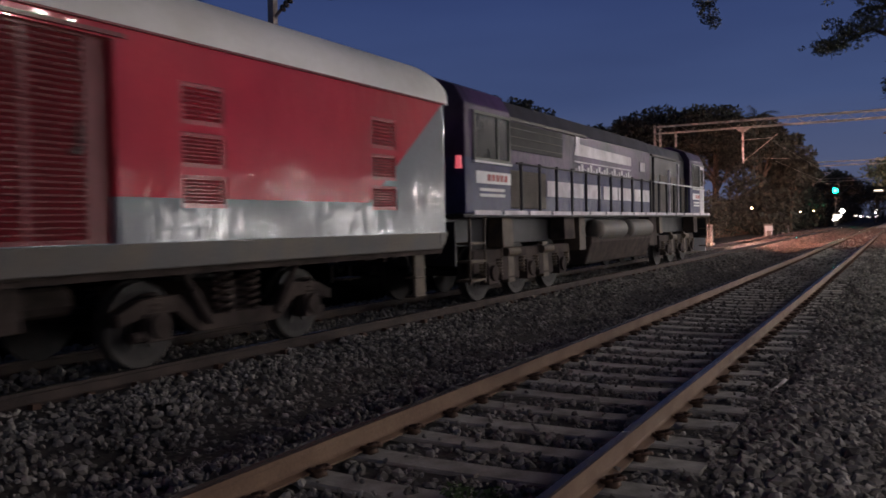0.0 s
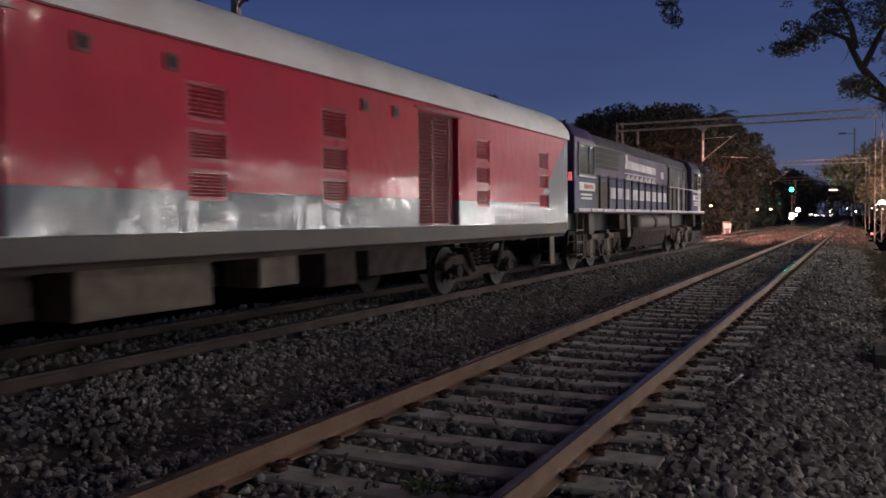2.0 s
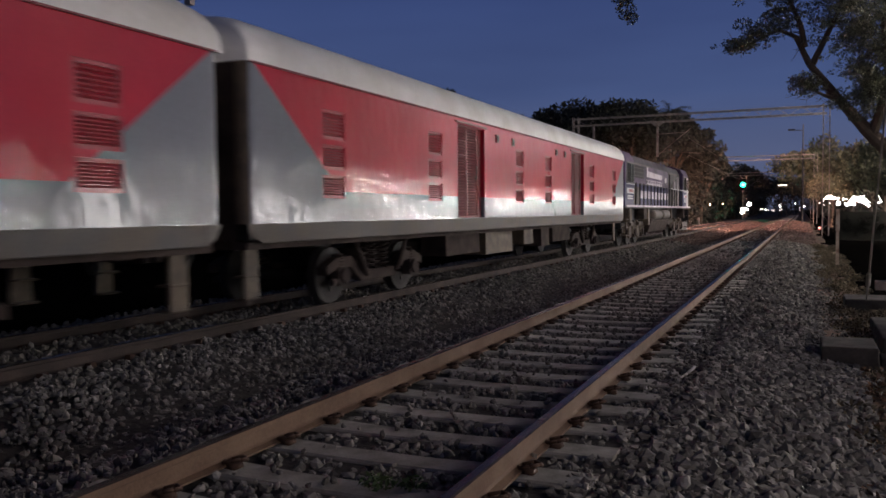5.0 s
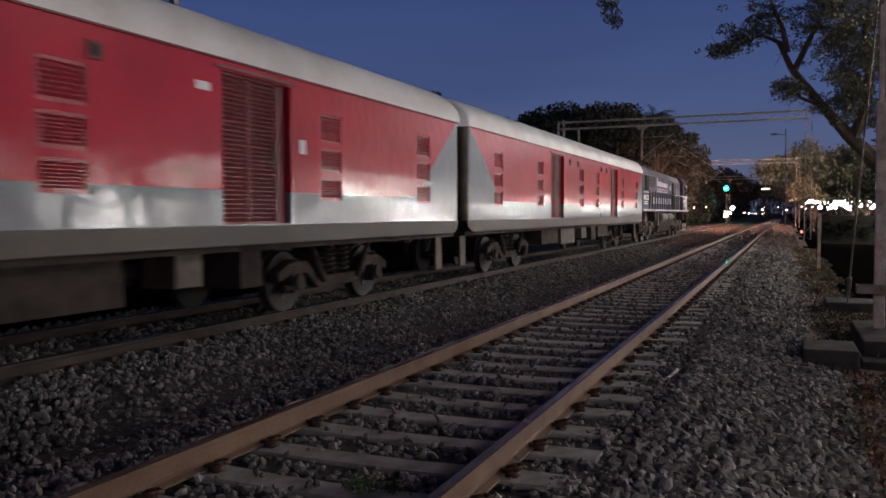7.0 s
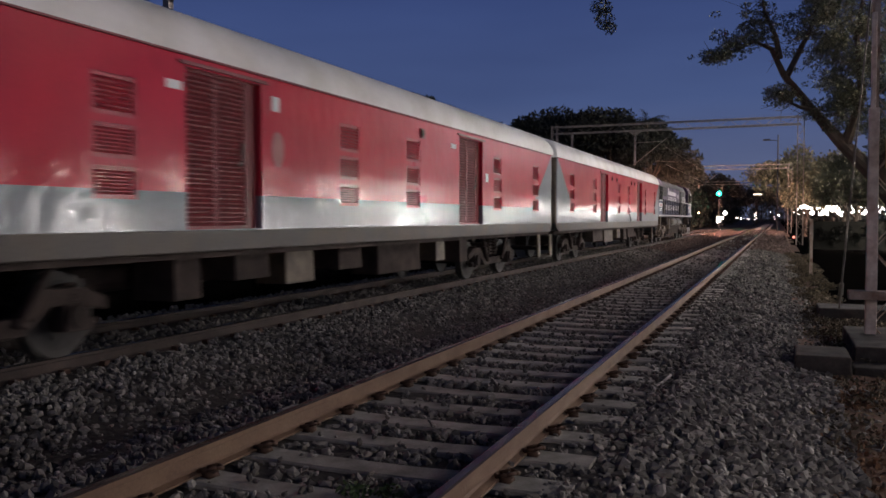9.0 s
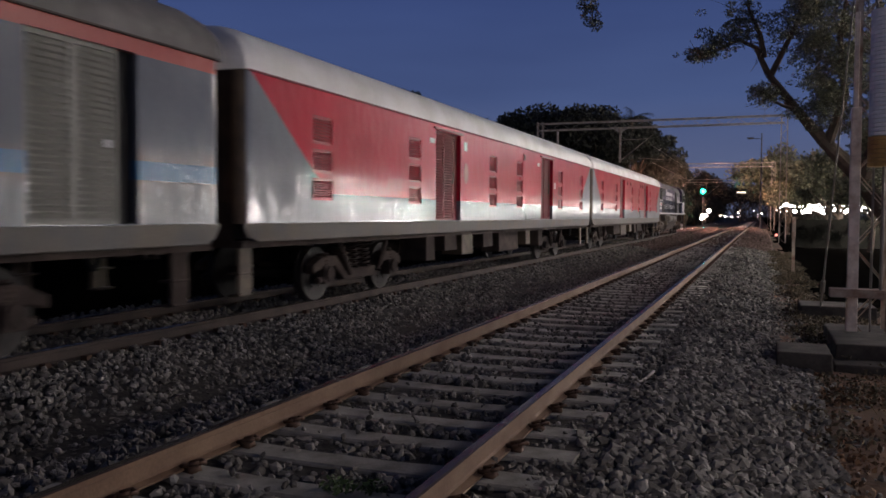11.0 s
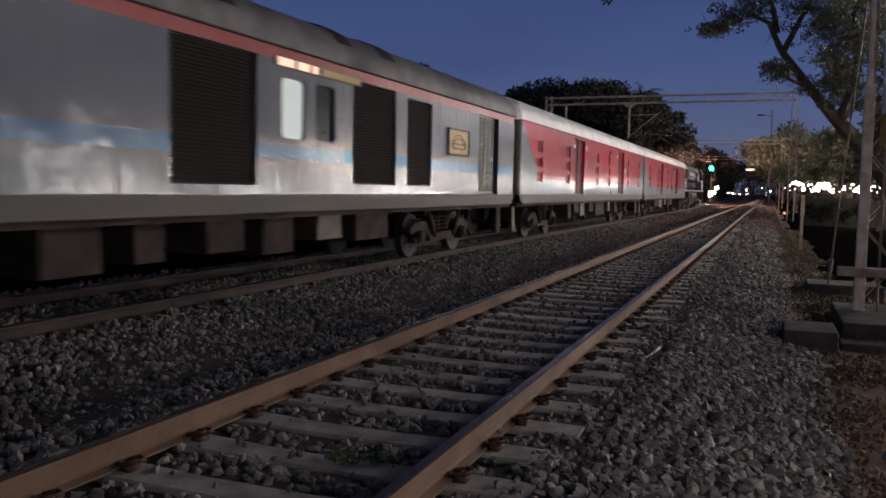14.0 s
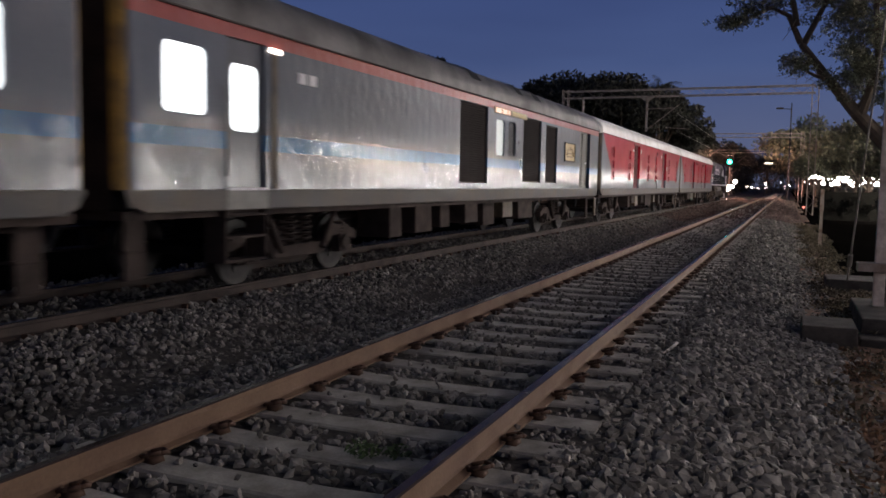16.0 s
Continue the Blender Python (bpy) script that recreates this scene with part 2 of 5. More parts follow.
M_pale = mat("pale_stone", (0.4, 0.37, 0.33), 0.85, var=0.25, scale=8)
M_wall = mat("dark_mossy_wall", (0.045, 0.042, 0.038), 0.9, var=0.4, scale=1.5, fine=20, bump=0.6)
M_bulb = glow("white_road_light", (1.0, 0.95, 0.92), BULB)
M_shop = glow("shop_front_light", (1.0, 0.9, 0.82), BULB * 0.4)
M_bulbbright = glow("glaring_white_light", (1.0, 0.95, 0.92), BULB * 7)
M_bulbwarm = glow("amber_road_light", (1.0, 0.55, 0.25), BULB * 0.4)
M_green = glow("green_signal_lamp", (0.0005, 1.0, 0.42), 600.0)
M_stall = glow("lit_stall_front", (1.0, 0.92, 0.9), 9.0)
M_stallbright = glow("glaring_stall_front", (1.0, 0.95, 0.93), 20.0)
M_bulbfar = glow("distant_white_light", (1.0, 0.93, 0.86), 14.0)
M_bulbdim = glow("dim_distant_light", (1.0, 0.8, 0.7), 3.0)
M_sign = glow("lit_white_board", (1.0, 0.85, 0.7), 2.0)
M_redsmall = glow("red_lamp", (1.0, 0.2, 0.15), 2.0)


# ---- mesh building ----
class Shape:
    """Collects boxes, tubes and sheets into one mesh."""

    def __init__(self):
        self.v, self.f, self.m = [], [], []

    def add(self, verts, faces, k=0):
        o = len(self.v)
        self.v.extend(verts)
        self.f.extend(tuple(i + o for i in fc) for fc in faces)
        self.m.extend([k] * len(faces))
        return self

    def box(self, x0, x1, y0, y1, z0, z1, k=0, taper=0.0):
        a = taper
        v = [(x0, y0, z0), (x1, y0, z0), (x1, y1, z0), (x0, y1, z0),
             (x0 + a, y0 + a, z1), (x1 - a, y0 + a, z1), (x1 - a, y1 - a, z1), (x0 + a, y1 - a, z1)]
        return self.add(v, [(0, 3, 2, 1), (4, 5, 6, 7), (0, 1, 5, 4), (1, 2, 6, 5), (2, 3, 7, 6), (3, 0, 4, 7)], k)

    def tube(self, p, q, r, r2=None, n=8, k=0, caps=True):
        p, q = Vector(p), Vector(q)
        r2 = r if r2 is None else r2
        d = (q - p).normalized()
        u = d.orthogonal().normalized()
        w = d.cross(u)
        v = []
        for c, rad in ((p, r), (q, r2)):
            for i in range(n):
                a = 2 * math.pi * i / n
                v.append(tuple(c + rad * (math.cos(a) * u + math.sin(a) * w)))
        f = [(i, (i + 1) % n, n + (i + 1) % n, n + i) for i in range(n)]
        if caps:
            f += [tuple(range(n - 1, -1, -1)), tuple(range(n, 2 * n))]
        return self.add(v, f, k)

    def path(self, pts, radii, n=8, k=0):
        for i in range(len(pts) - 1):
            self.tube(pts[i], pts[i + 1], radii[i], radii[i + 1], n, k)
        return self

    def prism(self, outline, y0, y1, k=0, caps=True):
        """Extrude an (x, z) outline along y."""
        n = len(outline)
        v = [(x, y0, z) for x, z in outline] + [(x, y1, z) for x, z in outline]
        f = [(i, n + i, n + (i + 1) % n, (i + 1) % n) for i in range(n)]
        if caps:
            f += [tuple(range(n)), tuple(range(2 * n - 1, n - 1, -1))]
        return self.add(v, f, k)

    def mesh(self, name, mats, smooth=False):
        me = bpy.data.meshes.new(name)
        me.from_pydata(self.v, [], self.f)
        for m in mats if isinstance(mats, (list, tuple)) else [mats]:
            me.materials.append(m)
        if max(self.m, default=0):
            me.polygons.foreach_set("material_index", self.m)
        if smooth:
            me.polygons.foreach_set("use_smooth", [True] * len(me.polygons))
        me.update()
        return me


def part(name, shape, mats, parent=None, label="", smooth=False, bevel=0.0, at=None, weld=False):
    me = shape if isinstance(shape, bpy.types.Mesh) else shape.mesh(name, mats, smooth)
    if weld:
        bm = bmesh.new()
        bm.from_mesh(me)
        bmesh.ops.remove_doubles(bm, verts=bm.verts, dist=0.0005)
        bm.to_mesh(me)
        bm.free()
    ob = new(name, me)
    if at is not None:
        ob.matrix_basis = at
    ob.parent = parent
    if label:
        ob["label"] = label
    if bevel:
        b = ob.modifiers.new("bevel", "BEVEL")
        b.width, b.segments, b.limit_method = bevel, 2, "ANGLE"
    return ob


def thing(name, label, category, m=None, group="", kind=""):
    ob = new(name)
    ob.empty_display_size = 0.3
    if m is not None:
        ob.matrix_basis = m
    return tagged(ob, label, category, group, kind)


# ---- ground ----
def bed_z(x):
    """Height of the ground across the line."""
    pts = ((-400, -0.4), (-11.6, -0.4), (-10.2, -0.03), (-6.2, -0.05), (-5.3, -0.3), (-4.9, -0.28), (-4.2, -0.03), (-3.6, -0.01), (-3.45, -0.04), (-1.5, -0.04), (-1.2, -0.02), (-0.9, -0.03), (-0.3, -0.12), (0.35, -0.27), (2.6, -0.34), (400, -0.4))
    for (a, za), (b, zb) in zip(pts, pts[1:]):
        if a <= x <= b:
            return za + (zb - za) * (x - a) / (b - a)
    return -0.4


def ground():
    xs = [-2500, -400, -120, -40, -20, -14] + [-11.8 + 0.3 * i for i in range(51)] + [4.5, 8, 14, 30, 80, 400, 2500]
    ys = [-300, -60, -20] + [-8 + 0.4 * i for i in range(100)] + [34 + 3 * i for i in range(30)] + [130, 160, 220, 400, 1000, 3500]
    v, f, k = [], [], []
    for y in ys:
        for x in xs:
            near = -12 < x < 3 and -8 < y < 90
            j = 0.03 * noise.noise(Vector((x * 1.7, y * 1.7, 0))) if near else 0.0
            v.append((x, y, bed_z(x) + j))
    n = len(xs)
    for j in range(len(ys) - 1):
        for i in range(n - 1):
            f.append((j * n + i, j * n + i + 1, (j + 1) * n + i + 1, (j + 1) * n + i))
            cx = (xs[i] + xs[i + 1]) / 2 + 0.35 * noise.noise(Vector((ys[j] * 0.7, 3.0, 0)))
            # index 2 paints shade: the dark field at right, the strip behind the train
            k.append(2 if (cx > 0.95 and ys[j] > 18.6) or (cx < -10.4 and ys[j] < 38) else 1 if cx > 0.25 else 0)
    sh = Shape()
    sh.v, sh.f, sh.m = v, f, k
    tagged(part("ground", sh, [M_ground, M_dirt, M_shadeground], smooth=True), "dark stony railway ground with brown dirt verge and painted near-black shade", "ground", kind="structure")


ground()


def stones(name, x0, x1, y0, y1, count, size, seed, label, lift=0.0, avoid=True, m=None):
    """Crushed stones strewn over the bed, as one mesh."""
    rng = np.random.default_rng(seed)
    g = (1 + 5 ** 0.5) / 2
    base = np.array([(-1, g, 0), (1, g, 0), (-1, -g, 0), (1, -g, 0), (0, -1, g), (0, 1, g), (0, -1, -g), (0, 1, -g), (g, 0, -1), (g, 0, 1), (-g, 0, -1), (-g, 0, 1)]) / 1.9
    faces = np.array([(0, 11, 5), (0, 5, 1), (0, 1, 7), (0, 7, 10), (0, 10, 11), (1, 5, 9), (5, 11, 4), (11, 10, 2), (10, 7, 6), (7, 1, 8), (3, 9, 4), (3, 4, 2), (3, 2, 6), (3, 6, 8), (3, 8, 9), (4, 9, 5), (2, 4, 11), (6, 2, 10), (8, 6, 7), (9, 8, 1)])
    x, y = rng.uniform(x0, x1, count), rng.uniform(y0, y1, count)
    if avoid:
        keep = np.ones(count, bool)
        frac = np.abs((y - Y_FIRST + PITCH / 2) % PITCH - PITCH / 2)
        keep &= ~((x > XN - 0.96) & (x < XN + 1.2) & (frac < 0.155))
        for cx in (XN, XT):
            for s in (-1, 1):
                keep &= np.abs(x - cx - s * GAUGE_HALF) > 0.1
        x, y = x[keep], y[keep]
    n = len(x)
    r = size * rng.uniform(0.45, 1.0, n) ** 1.3
    z = np.array([bed_z(v) for v in x]) + lift + r * 0.25
    # crown of the ballast is uneven between the sleepers
    z += 0.02 * np.sin(x * 3.1 + y * 2.3) * np.sin(y * 1.3)
    sc = r[:, None] * rng.uniform(0.6, 1.15, (n, 3))
    v = base[None] * (1 + rng.uniform(-0.42, 0.42, (n, 12, 1))) * sc[:, None, :]
    q = rng.normal(size=(n, 4))
    q /= np.linalg.norm(q, axis=1)[:, None]
    w, a, b, c = q.T
    R = np.stack([np.stack([1 - 2 * (b * b + c * c), 2 * (a * b - c * w), 2 * (a * c + b * w)], -1),
                  np.stack([2 * (a * b + c * w), 1 - 2 * (a * a + c * c), 2 * (b * c - a * w)], -1),
                  np.stack([2 * (a * c - b * w), 2 * (b * c + a * w), 1 - 2 * (a * a + b * b)], -1)], 1)
    v = np.einsum("nij,nkj->nki", R, v) + np.stack([x, y, z], -1)[:, None, :]
    f = faces[None] + 12 * np.arange(n)[:, None, None]
    sh = Shape()
    sh.v, sh.f = v.reshape(-1, 3).tolist(), f.reshape(-1, 3).tolist()
    sh.m = [0] * len(sh.f)
    return tagged(part(name, sh, m or M_stone), label, "ballast", kind="stuff")


# ---- tracks ----
def rail_outline(cx, top):
    h = [(-0.068, -0.172), (0.068, -0.172), (0.066, -0.161), (0.02, -0.146), (0.009, -0.13), (0.009, -0.052), (0.034, -0.04), (0.035, -0.008), (0.025, 0.0),
         (-0.025, 0.0), (-0.035, -0.008), (-0.034, -0.04), (-0.009, -0.052), (-0.009, -0.13), (-0.02, -0.146), (-0.066, -0.161)]
    return [(cx + x, top + z) for x, z in h]


def rail(cx, top, parent, label, m=None, mt=None):
    sh = Shape()
    o = rail_outline(cx, top)
    n = len(o)
    ys = [-15 + 6.5 * i for i in range(70)] + [600, 900]
    for y in ys:
        sh.v += [(x, y, z) for x, z in o]
    for j in range(len(ys) - 1):
        for i in range(n):
            a, b = j * n + i, j * n + (i + 1) % n
            sh.f.append((a, a + n, b + n, b))
            sh.m.append(1 if i in (7, 8, 9) else 0)
    part("rail", sh, [m or M_rust, M_railshine if m else M_railtop], parent, label)


def sleeper_mesh(clips):
    sh = Shape()
    # prestressed sleeper: broad ends, slim waist
    prof = ((-1.375, 0.14, 0.0), (-0.9, 0.14, 0.0), (-0.35, 0.122, -0.015), (0.35, 0.122, -0.015), (0.9, 0.14, 0.0), (1.375, 0.14, 0.0))
    for x, w, z in prof:
        sh.v += [(x, -w - 0.02, -0.2), (x, w + 0.02, -0.2), (x, w, z - 0.012), (x, w - 0.015, z), (x, -w + 0.015, z), (x, -w, z - 0.012)]
    for j in range(5):
        for i in range(6):
            a, b = j * 6 + i, j * 6 + (i + 1) % 6
            sh.f.append((a, b, b + 6, a + 6))
            sh.m.append(0)
    sh.f += [(5, 4, 3, 2, 1, 0), (30, 31, 32, 33, 34, 35)]
    sh.m += [0, 0]
    if clips:
        for s in (-GAUGE_HALF, GAUGE_HALF):
            for d in (-1, 1):
                sh.box(s + d * 0.1 - 0.05, s + d * 0.1 + 0.05, -0.05, 0.05, 0.0, 0.055, 1, 0.012)
    return sh.mesh("sleeper", [M_concrete, M_clip])


def clip_mesh():
    """A bent spring clip on its shoulder."""
    sh = Shape()
    sh.box(-0.03, 0.055, -0.045, 0.045, -0.005, 0.035, 0, 0.008)
    pts = [(-0.05, 0.05, 0.03), (0.02, 0.075, 0.05), (0.075, 0.05, 0.045), (0.08, -0.01, 0.06), (0.04, -0.055, 0.055), (-0.03, -0.05, 0.035), (-0.055, 0.0, 0.032)]
    sh.path(pts, [0.013] * len(pts), 6)
    return sh.mesh("clip", M_clip, True)


def track(cx, top, label, near_clips, m=None):
    tr = thing("railway_track", label, "railway track", kind="structure")
    rail(cx - GAUGE_HALF, top, tr, "rust-brown steel rail with a worn head", m)
    rail(cx + GAUGE_HALF, top, tr, "rust-brown steel rail with a worn head", m)
    plain, full, clip = sleeper_mesh(False), sleeper_mesh(True), clip_mesh()
    z = top - 0.18
    for i in range(-10, 110):
        y = Y_FIRST + i * PITCH
        bare = near_clips and 0 <= i < 42
        sl = part("sleeper", plain if bare else full, None, tr, at=pose(cx, y, z, 0, 0, 0.6 * math.sin(i * 2.7)))
        if bare:
            for s in (-GAUGE_HALF, GAUGE_HALF):
                for d in (0, 180):
                    part("clip", clip, None, sl, at=pose(s + (0.085 if d == 0 else -0.085), 0, 0, 0, 0, d + 6 * math.sin(i * 5.1 + s + d)))
    far = Shape()
    for i in range(110, 420):
        y = Y_FIRST + i * PITCH
        far.box(cx - 1.375, cx + 1.375, y - 0.12, y + 0.12, z - 0.2, z, 0, 0.015)
    tagged(part("far_sleepers", far, M_concrete, tr), kind="stuff")
    return tr


# ---- rail vehicles ----
def panelled(sh, x, y0, y1, z0, z1, holes, depth=0.09, k=0, kin=0, out=1):
    """A side wall at x with openings (ya, yb, za, zb), each with reveals of that depth."""
    ys = sorted({y0, y1, *(h[0] for h in holes), *(h[1] for h in holes)})
    zs = sorted({z0, z1, *(h[2] for h in holes), *(h[3] for h in holes)})
    for a, b in zip(ys, ys[1:]):
        for c, d in zip(zs, zs[1:]):
            my, mz = (a + b) / 2, (c + d) / 2
            if any(h[0] < my < h[1] and h[2] < mz < h[3] for h in holes):
                continue
            q = [(x, a, c), (x, b, c), (x, b, d), (x, a, d)]
            sh.add(q, [(0, 1, 2, 3) if out > 0 else (3, 2, 1, 0)], k)
    xi = x - out * depth
    for a, b, c, d in holes:
        v = [(x, a, c), (x, b, c), (x, b, d), (x, a, d), (xi, a, c), (xi, b, c), (xi, b, d), (xi, a, d)]
        f = [(0, 1, 5, 4), (1, 2, 6, 5), (2, 3, 7, 6), (3, 0, 4, 7)]
        sh.add(v, f if out < 0 else [tuple(reversed(t)) for t in f], kin)
    return sh


HALF, LEN, WID = 11.77, 23.54, 1.62


def roof_shape(dark=()):
    prof = [(math.sin(a) , math.cos(a)) for a in [radians(-90 + 180 * i / 24) for i in range(25)]]
    sh = Shape()
    ys = [(-HALF, 0.80), (-HALF + 0.12, 0.92), (-HALF + 0.4, 1.0), (-8, 1), (-4, 1), (0, 1), (4, 1), (8, 1), (HALF - 0.4, 1.0), (HALF - 0.12, 0.92), (HALF, 0.80)]
    for y, s in ys:
        for a, b in prof:
            # steep shoulders, flat crown
            x = math.copysign(abs(a) ** 0.62, a) * (WID + 0.012)
            z = 3.37 + (0.73 * s) * b ** 0.72 if b > 1e-6 else 3.37
            sh.v.append((x, y, z))
    n = len(prof)
    for j in range(len(ys) - 1):
        for i in range(n - 1):
            sh.f.append((j * n + i, j * n + i + 1, (j + 1) * n + i + 1, (j + 1) * n + i))
            sh.m.append(0)
    for j, rev in ((0, False), (len(ys) - 1, True)):
        t = tuple(range(j * n, j * n + n))
        sh.f.append(tuple(reversed(t)) if not rev else t)
        sh.m.append(0)
    return sh


def weld(me):
    bm = bmesh.new()
    bm.from_mesh(me)
    bmesh.ops.remove_doubles(bm, verts=bm.verts, dist=0.0005)
    bm.to_mesh(me)
    bm.free()
    return me


def ring(x, a, b, c, e, r, out):
    """A flat surround with rounded inner corners inside the opening (a, b, c, e)."""
    sh = Shape()
    outer, inner = [], []
    for cy, cz, oy, oz, q in ((b - r, e - r, b, e, 0), (a + r, e - r, a, e, 90), (a + r, c + r, a, c, 180), (b - r, c + r, b, c, 270)):
        for i in range(6):
            t = radians(q + 18 * i)
            inner.append((cy + (r - 0.025) * math.cos(t), cz + (r - 0.025) * math.sin(t)))
            outer.append((oy, oz))
    n = len(inner)
    sh.v = [(x, y, z) for y, z in outer] + [(x, y, z) for y, z in inner] + [(x - out * 0.03, y, z) for y, z in inner]
    for i in range(n):
        j = (i + 1) % n
        for f in ((i, j, n + j, n + i), (n + i, n + j, 2 * n + j, 2 * n + i)):
            sh.f.append(f if out > 0 else tuple(reversed(f)))
            sh.m.append(0)
    return sh


def louvre(name, w, h, slats, m, parent, at, label="", columns=1, margin=0.04):
    """A framed panel facing +x with slanting slats of its own, centred at the pose."""
    key = (name, round(w, 3), round(h, 3), m.name)
    if key not in MADE:
        sh = Shape()
        e, step = margin, w / columns
        cells = [(-w / 2 + c * step + e, -w / 2 + (c + 1) * step - e, -h / 2 + e, h / 2 - e) for c in range(columns)]
        panelled(sh, 0.012, -w / 2, w / 2, -h / 2, h / 2, cells, 0.034)
        for y0, y1, z0, z1 in cells:
            sh.add([(-0.022, y0, z0), (-0.022, y1, z0), (-0.022, y1, z1), (-0.022, y0, z1)], [(0, 1, 2, 3)])
        d, b = (h - 2 * e) / slats * 0.42, step / 2 - e
        sl = Shape()
        sl.add([(-0.018, -b, d), (0.014, -b, -d * 0.6), (0.014, b, -d * 0.6), (-0.018, b, d), (0.014, -b, -d * 0.95), (0.014, b, -d * 0.95)], [(0, 1, 2, 3), (1, 4, 5, 2)])
        MADE[key] = weld(sh.mesh(name, m)), sl.mesh("slat", m)
    frame_me, slat_me = MADE[key]
    ob = part(name, frame_me, None, parent, label, at=at)
    for i in range(slats):
        for c in range(columns):
            part("slat", slat_me, None, ob, at=pose(0, -w / 2 + (c + 0.5) * w / columns, -h / 2 + margin + (h - 2 * margin) * (i + 0.5) / slats))
    return ob


MADE = {}


def coil(sh, x, y, z0, z1, r, wire, turns):
    """A helical spring."""
    n = turns * 9
    pts = [(x + r * math.cos(2 * math.pi * i / 9), y + r * math.sin(2 * math.pi * i / 9), z0 + (z1 - z0) * i / n) for i in range(n + 1)]
    k = 6
    ring = []
    for i, p in enumerate(pts):
        a = 2 * math.pi * i / 9
        out = Vector((math.cos(a), math.sin(a), 0))
        ring.append([tuple(Vector(p) + wire * (math.cos(2 * math.pi * j / k) * out + math.sin(2 * math.pi * j / k) * Vector((0, 0, 1)))) for j in range(k)])
    v = [q for rr in ring for q in rr]
    f = [(i * k + j, i * k + (j + 1) % k, (i + 1) * k + (j + 1) % k, (i + 1) * k + j) for i in range(n) for j in range(k)]
    return sh.add(v, f)


def wheelset(parent, y, r, rows):
    sh = Shape()
    for s in (-1, 1):
        x = s * GAUGE_HALF
        sh.tube((x - 0.065, 0, 0), (x + 0.065, 0, 0), r, None, 28, 1)
        sh.tube((x - s * 0.065 - 0.015, 0, 0), (x - s * 0.065 + 0.015, 0, 0), r + 0.028, None, 28, 0)
        sh.tube((x + s * 0.055, 0, 0), (x + s * 0.07, 0, 0), r * 0.82, None, 24, 0)
        sh.tube((x - 0.1, 0, 0), (x + 0.1, 0, 0), 0.12, None, 12, 0)
        for q in range(6):
            a = q * math.pi / 3
            c = Vector((x + s * 0.072, math.cos(a) * r * 0.5, math.sin(a) * r * 0.5))
            sh.tube(c, c + Vector((s * 0.01, 0, 0)), 0.05, None, 8, 1)
    sh.tube((-0.9, 0, 0), (0.9, 0, 0), 0.085, None, 12, 0)
    ob = part("wheelset", sh, [M_wheel, M_tread], parent)
    rows.append((ob, y, r))
    return ob


def coach_bogie(veh, yc, wheels):
    """A two-axle bogie with a swan-neck frame, springs, dampers and brake gear."""
    r, base = 0.4575, 1.28
    for s in (-1, 1):
        x = s * 1.08
        fr = Shape()
        prof = [(-1.75, 0.62), (-1.45, 0.74), (-0.95, 0.76), (-0.6, 0.5), (0.6, 0.5), (0.95, 0.76), (1.45, 0.74), (1.75, 0.62), (1.75, 0.48), (1.4, 0.56), (1.0, 0.58), (0.65, 0.32), (-0.65, 0.32), (-1.0, 0.58), (-1.4, 0.56), (-1.75, 0.48)]
        v = [(x - 0.08, yc + y, z) for y, z in prof] + [(x + 0.08, yc + y, z) for y, z in prof]
        n = len(prof)
        fr.add(v, [(i, (i + 1) % n, n + (i + 1) % n, n + i) for i in range(n)] +
               [(n + a, n + b, n + c, n + d) for a, b, c, d in ((0, 1, 14, 15), (1, 2, 13, 14), (2, 3, 12, 13), (3, 4, 11, 12), (4, 5, 10, 11), (5, 6, 9, 10), (6, 7, 8, 9))] +
               [(d, c, b, a) for a, b, c, d in ((0, 1, 14, 15), (1, 2, 13, 14), (2, 3, 12, 13), (3, 4, 11, 12), (4, 5, 10, 11), (5, 6, 9, 10), (6, 7, 8, 9))])
        part("bogie_frame", fr, M_under, veh, bevel=0.012)
        for dy in (-0.22, 0.22):
            part("spring", coil(Shape(), x, yc + dy, 0.5, 1.0, 0.105, 0.024, 6), M_under, veh, smooth=True)
        for d in (-1, 1):
            ax = Shape()
            y = yc + d * base
            ax.box(x - 0.05, x + 0.14, y - 0.17, y + 0.17, 0.3, 0.6, 0, 0.03)
            ax.tube((x + s * 0.1, y, r), (x + s * 0.17, y, r), 0.13, None, 14)
            ax.tube((x + s * 0.05, y + d * 0.3, 0.36), (x + s * 0.05, y + d * 0.02, 0.36), 0.06, None, 8)
            part("spring", coil(Shape(), x, y, 0.58, 0.8, 0.085, 0.02, 4), M_under, veh, smooth=True)
            part("axle_box", ax, M_under, veh, bevel=0.008)
            dm = Shape()
            dm.tube((x + s * 0.14, yc + d * 0.55, 0.42), (x + s * 0.14, yc + d * 0.95, 1.0), 0.045, None, 8)
            dm.tube((x + s * 0.14, yc + d * 0.62, 0.5), (x + s * 0.14, yc + d * 0.82, 0.8), 0.062, None, 8)
            part("damper", dm, M_under, veh)
    mid = Shape()
    mid.box(-1.0, 1.0, yc - 0.28, yc + 0.28, 0.5, 0.85)
    for d in (-1, 1):
        mid.box(-0.5, 0.5, yc + d * 0.75 - 0.1, yc + d * 0.75 + 0.1, 0.35, 0.6)
    part("bolster", mid, M_under, veh)
    for d in (-1, 1):
        wheelset(veh, yc + d * base, r, wheels)
        wheels[-1][0].location = (0, yc + d * base, r)


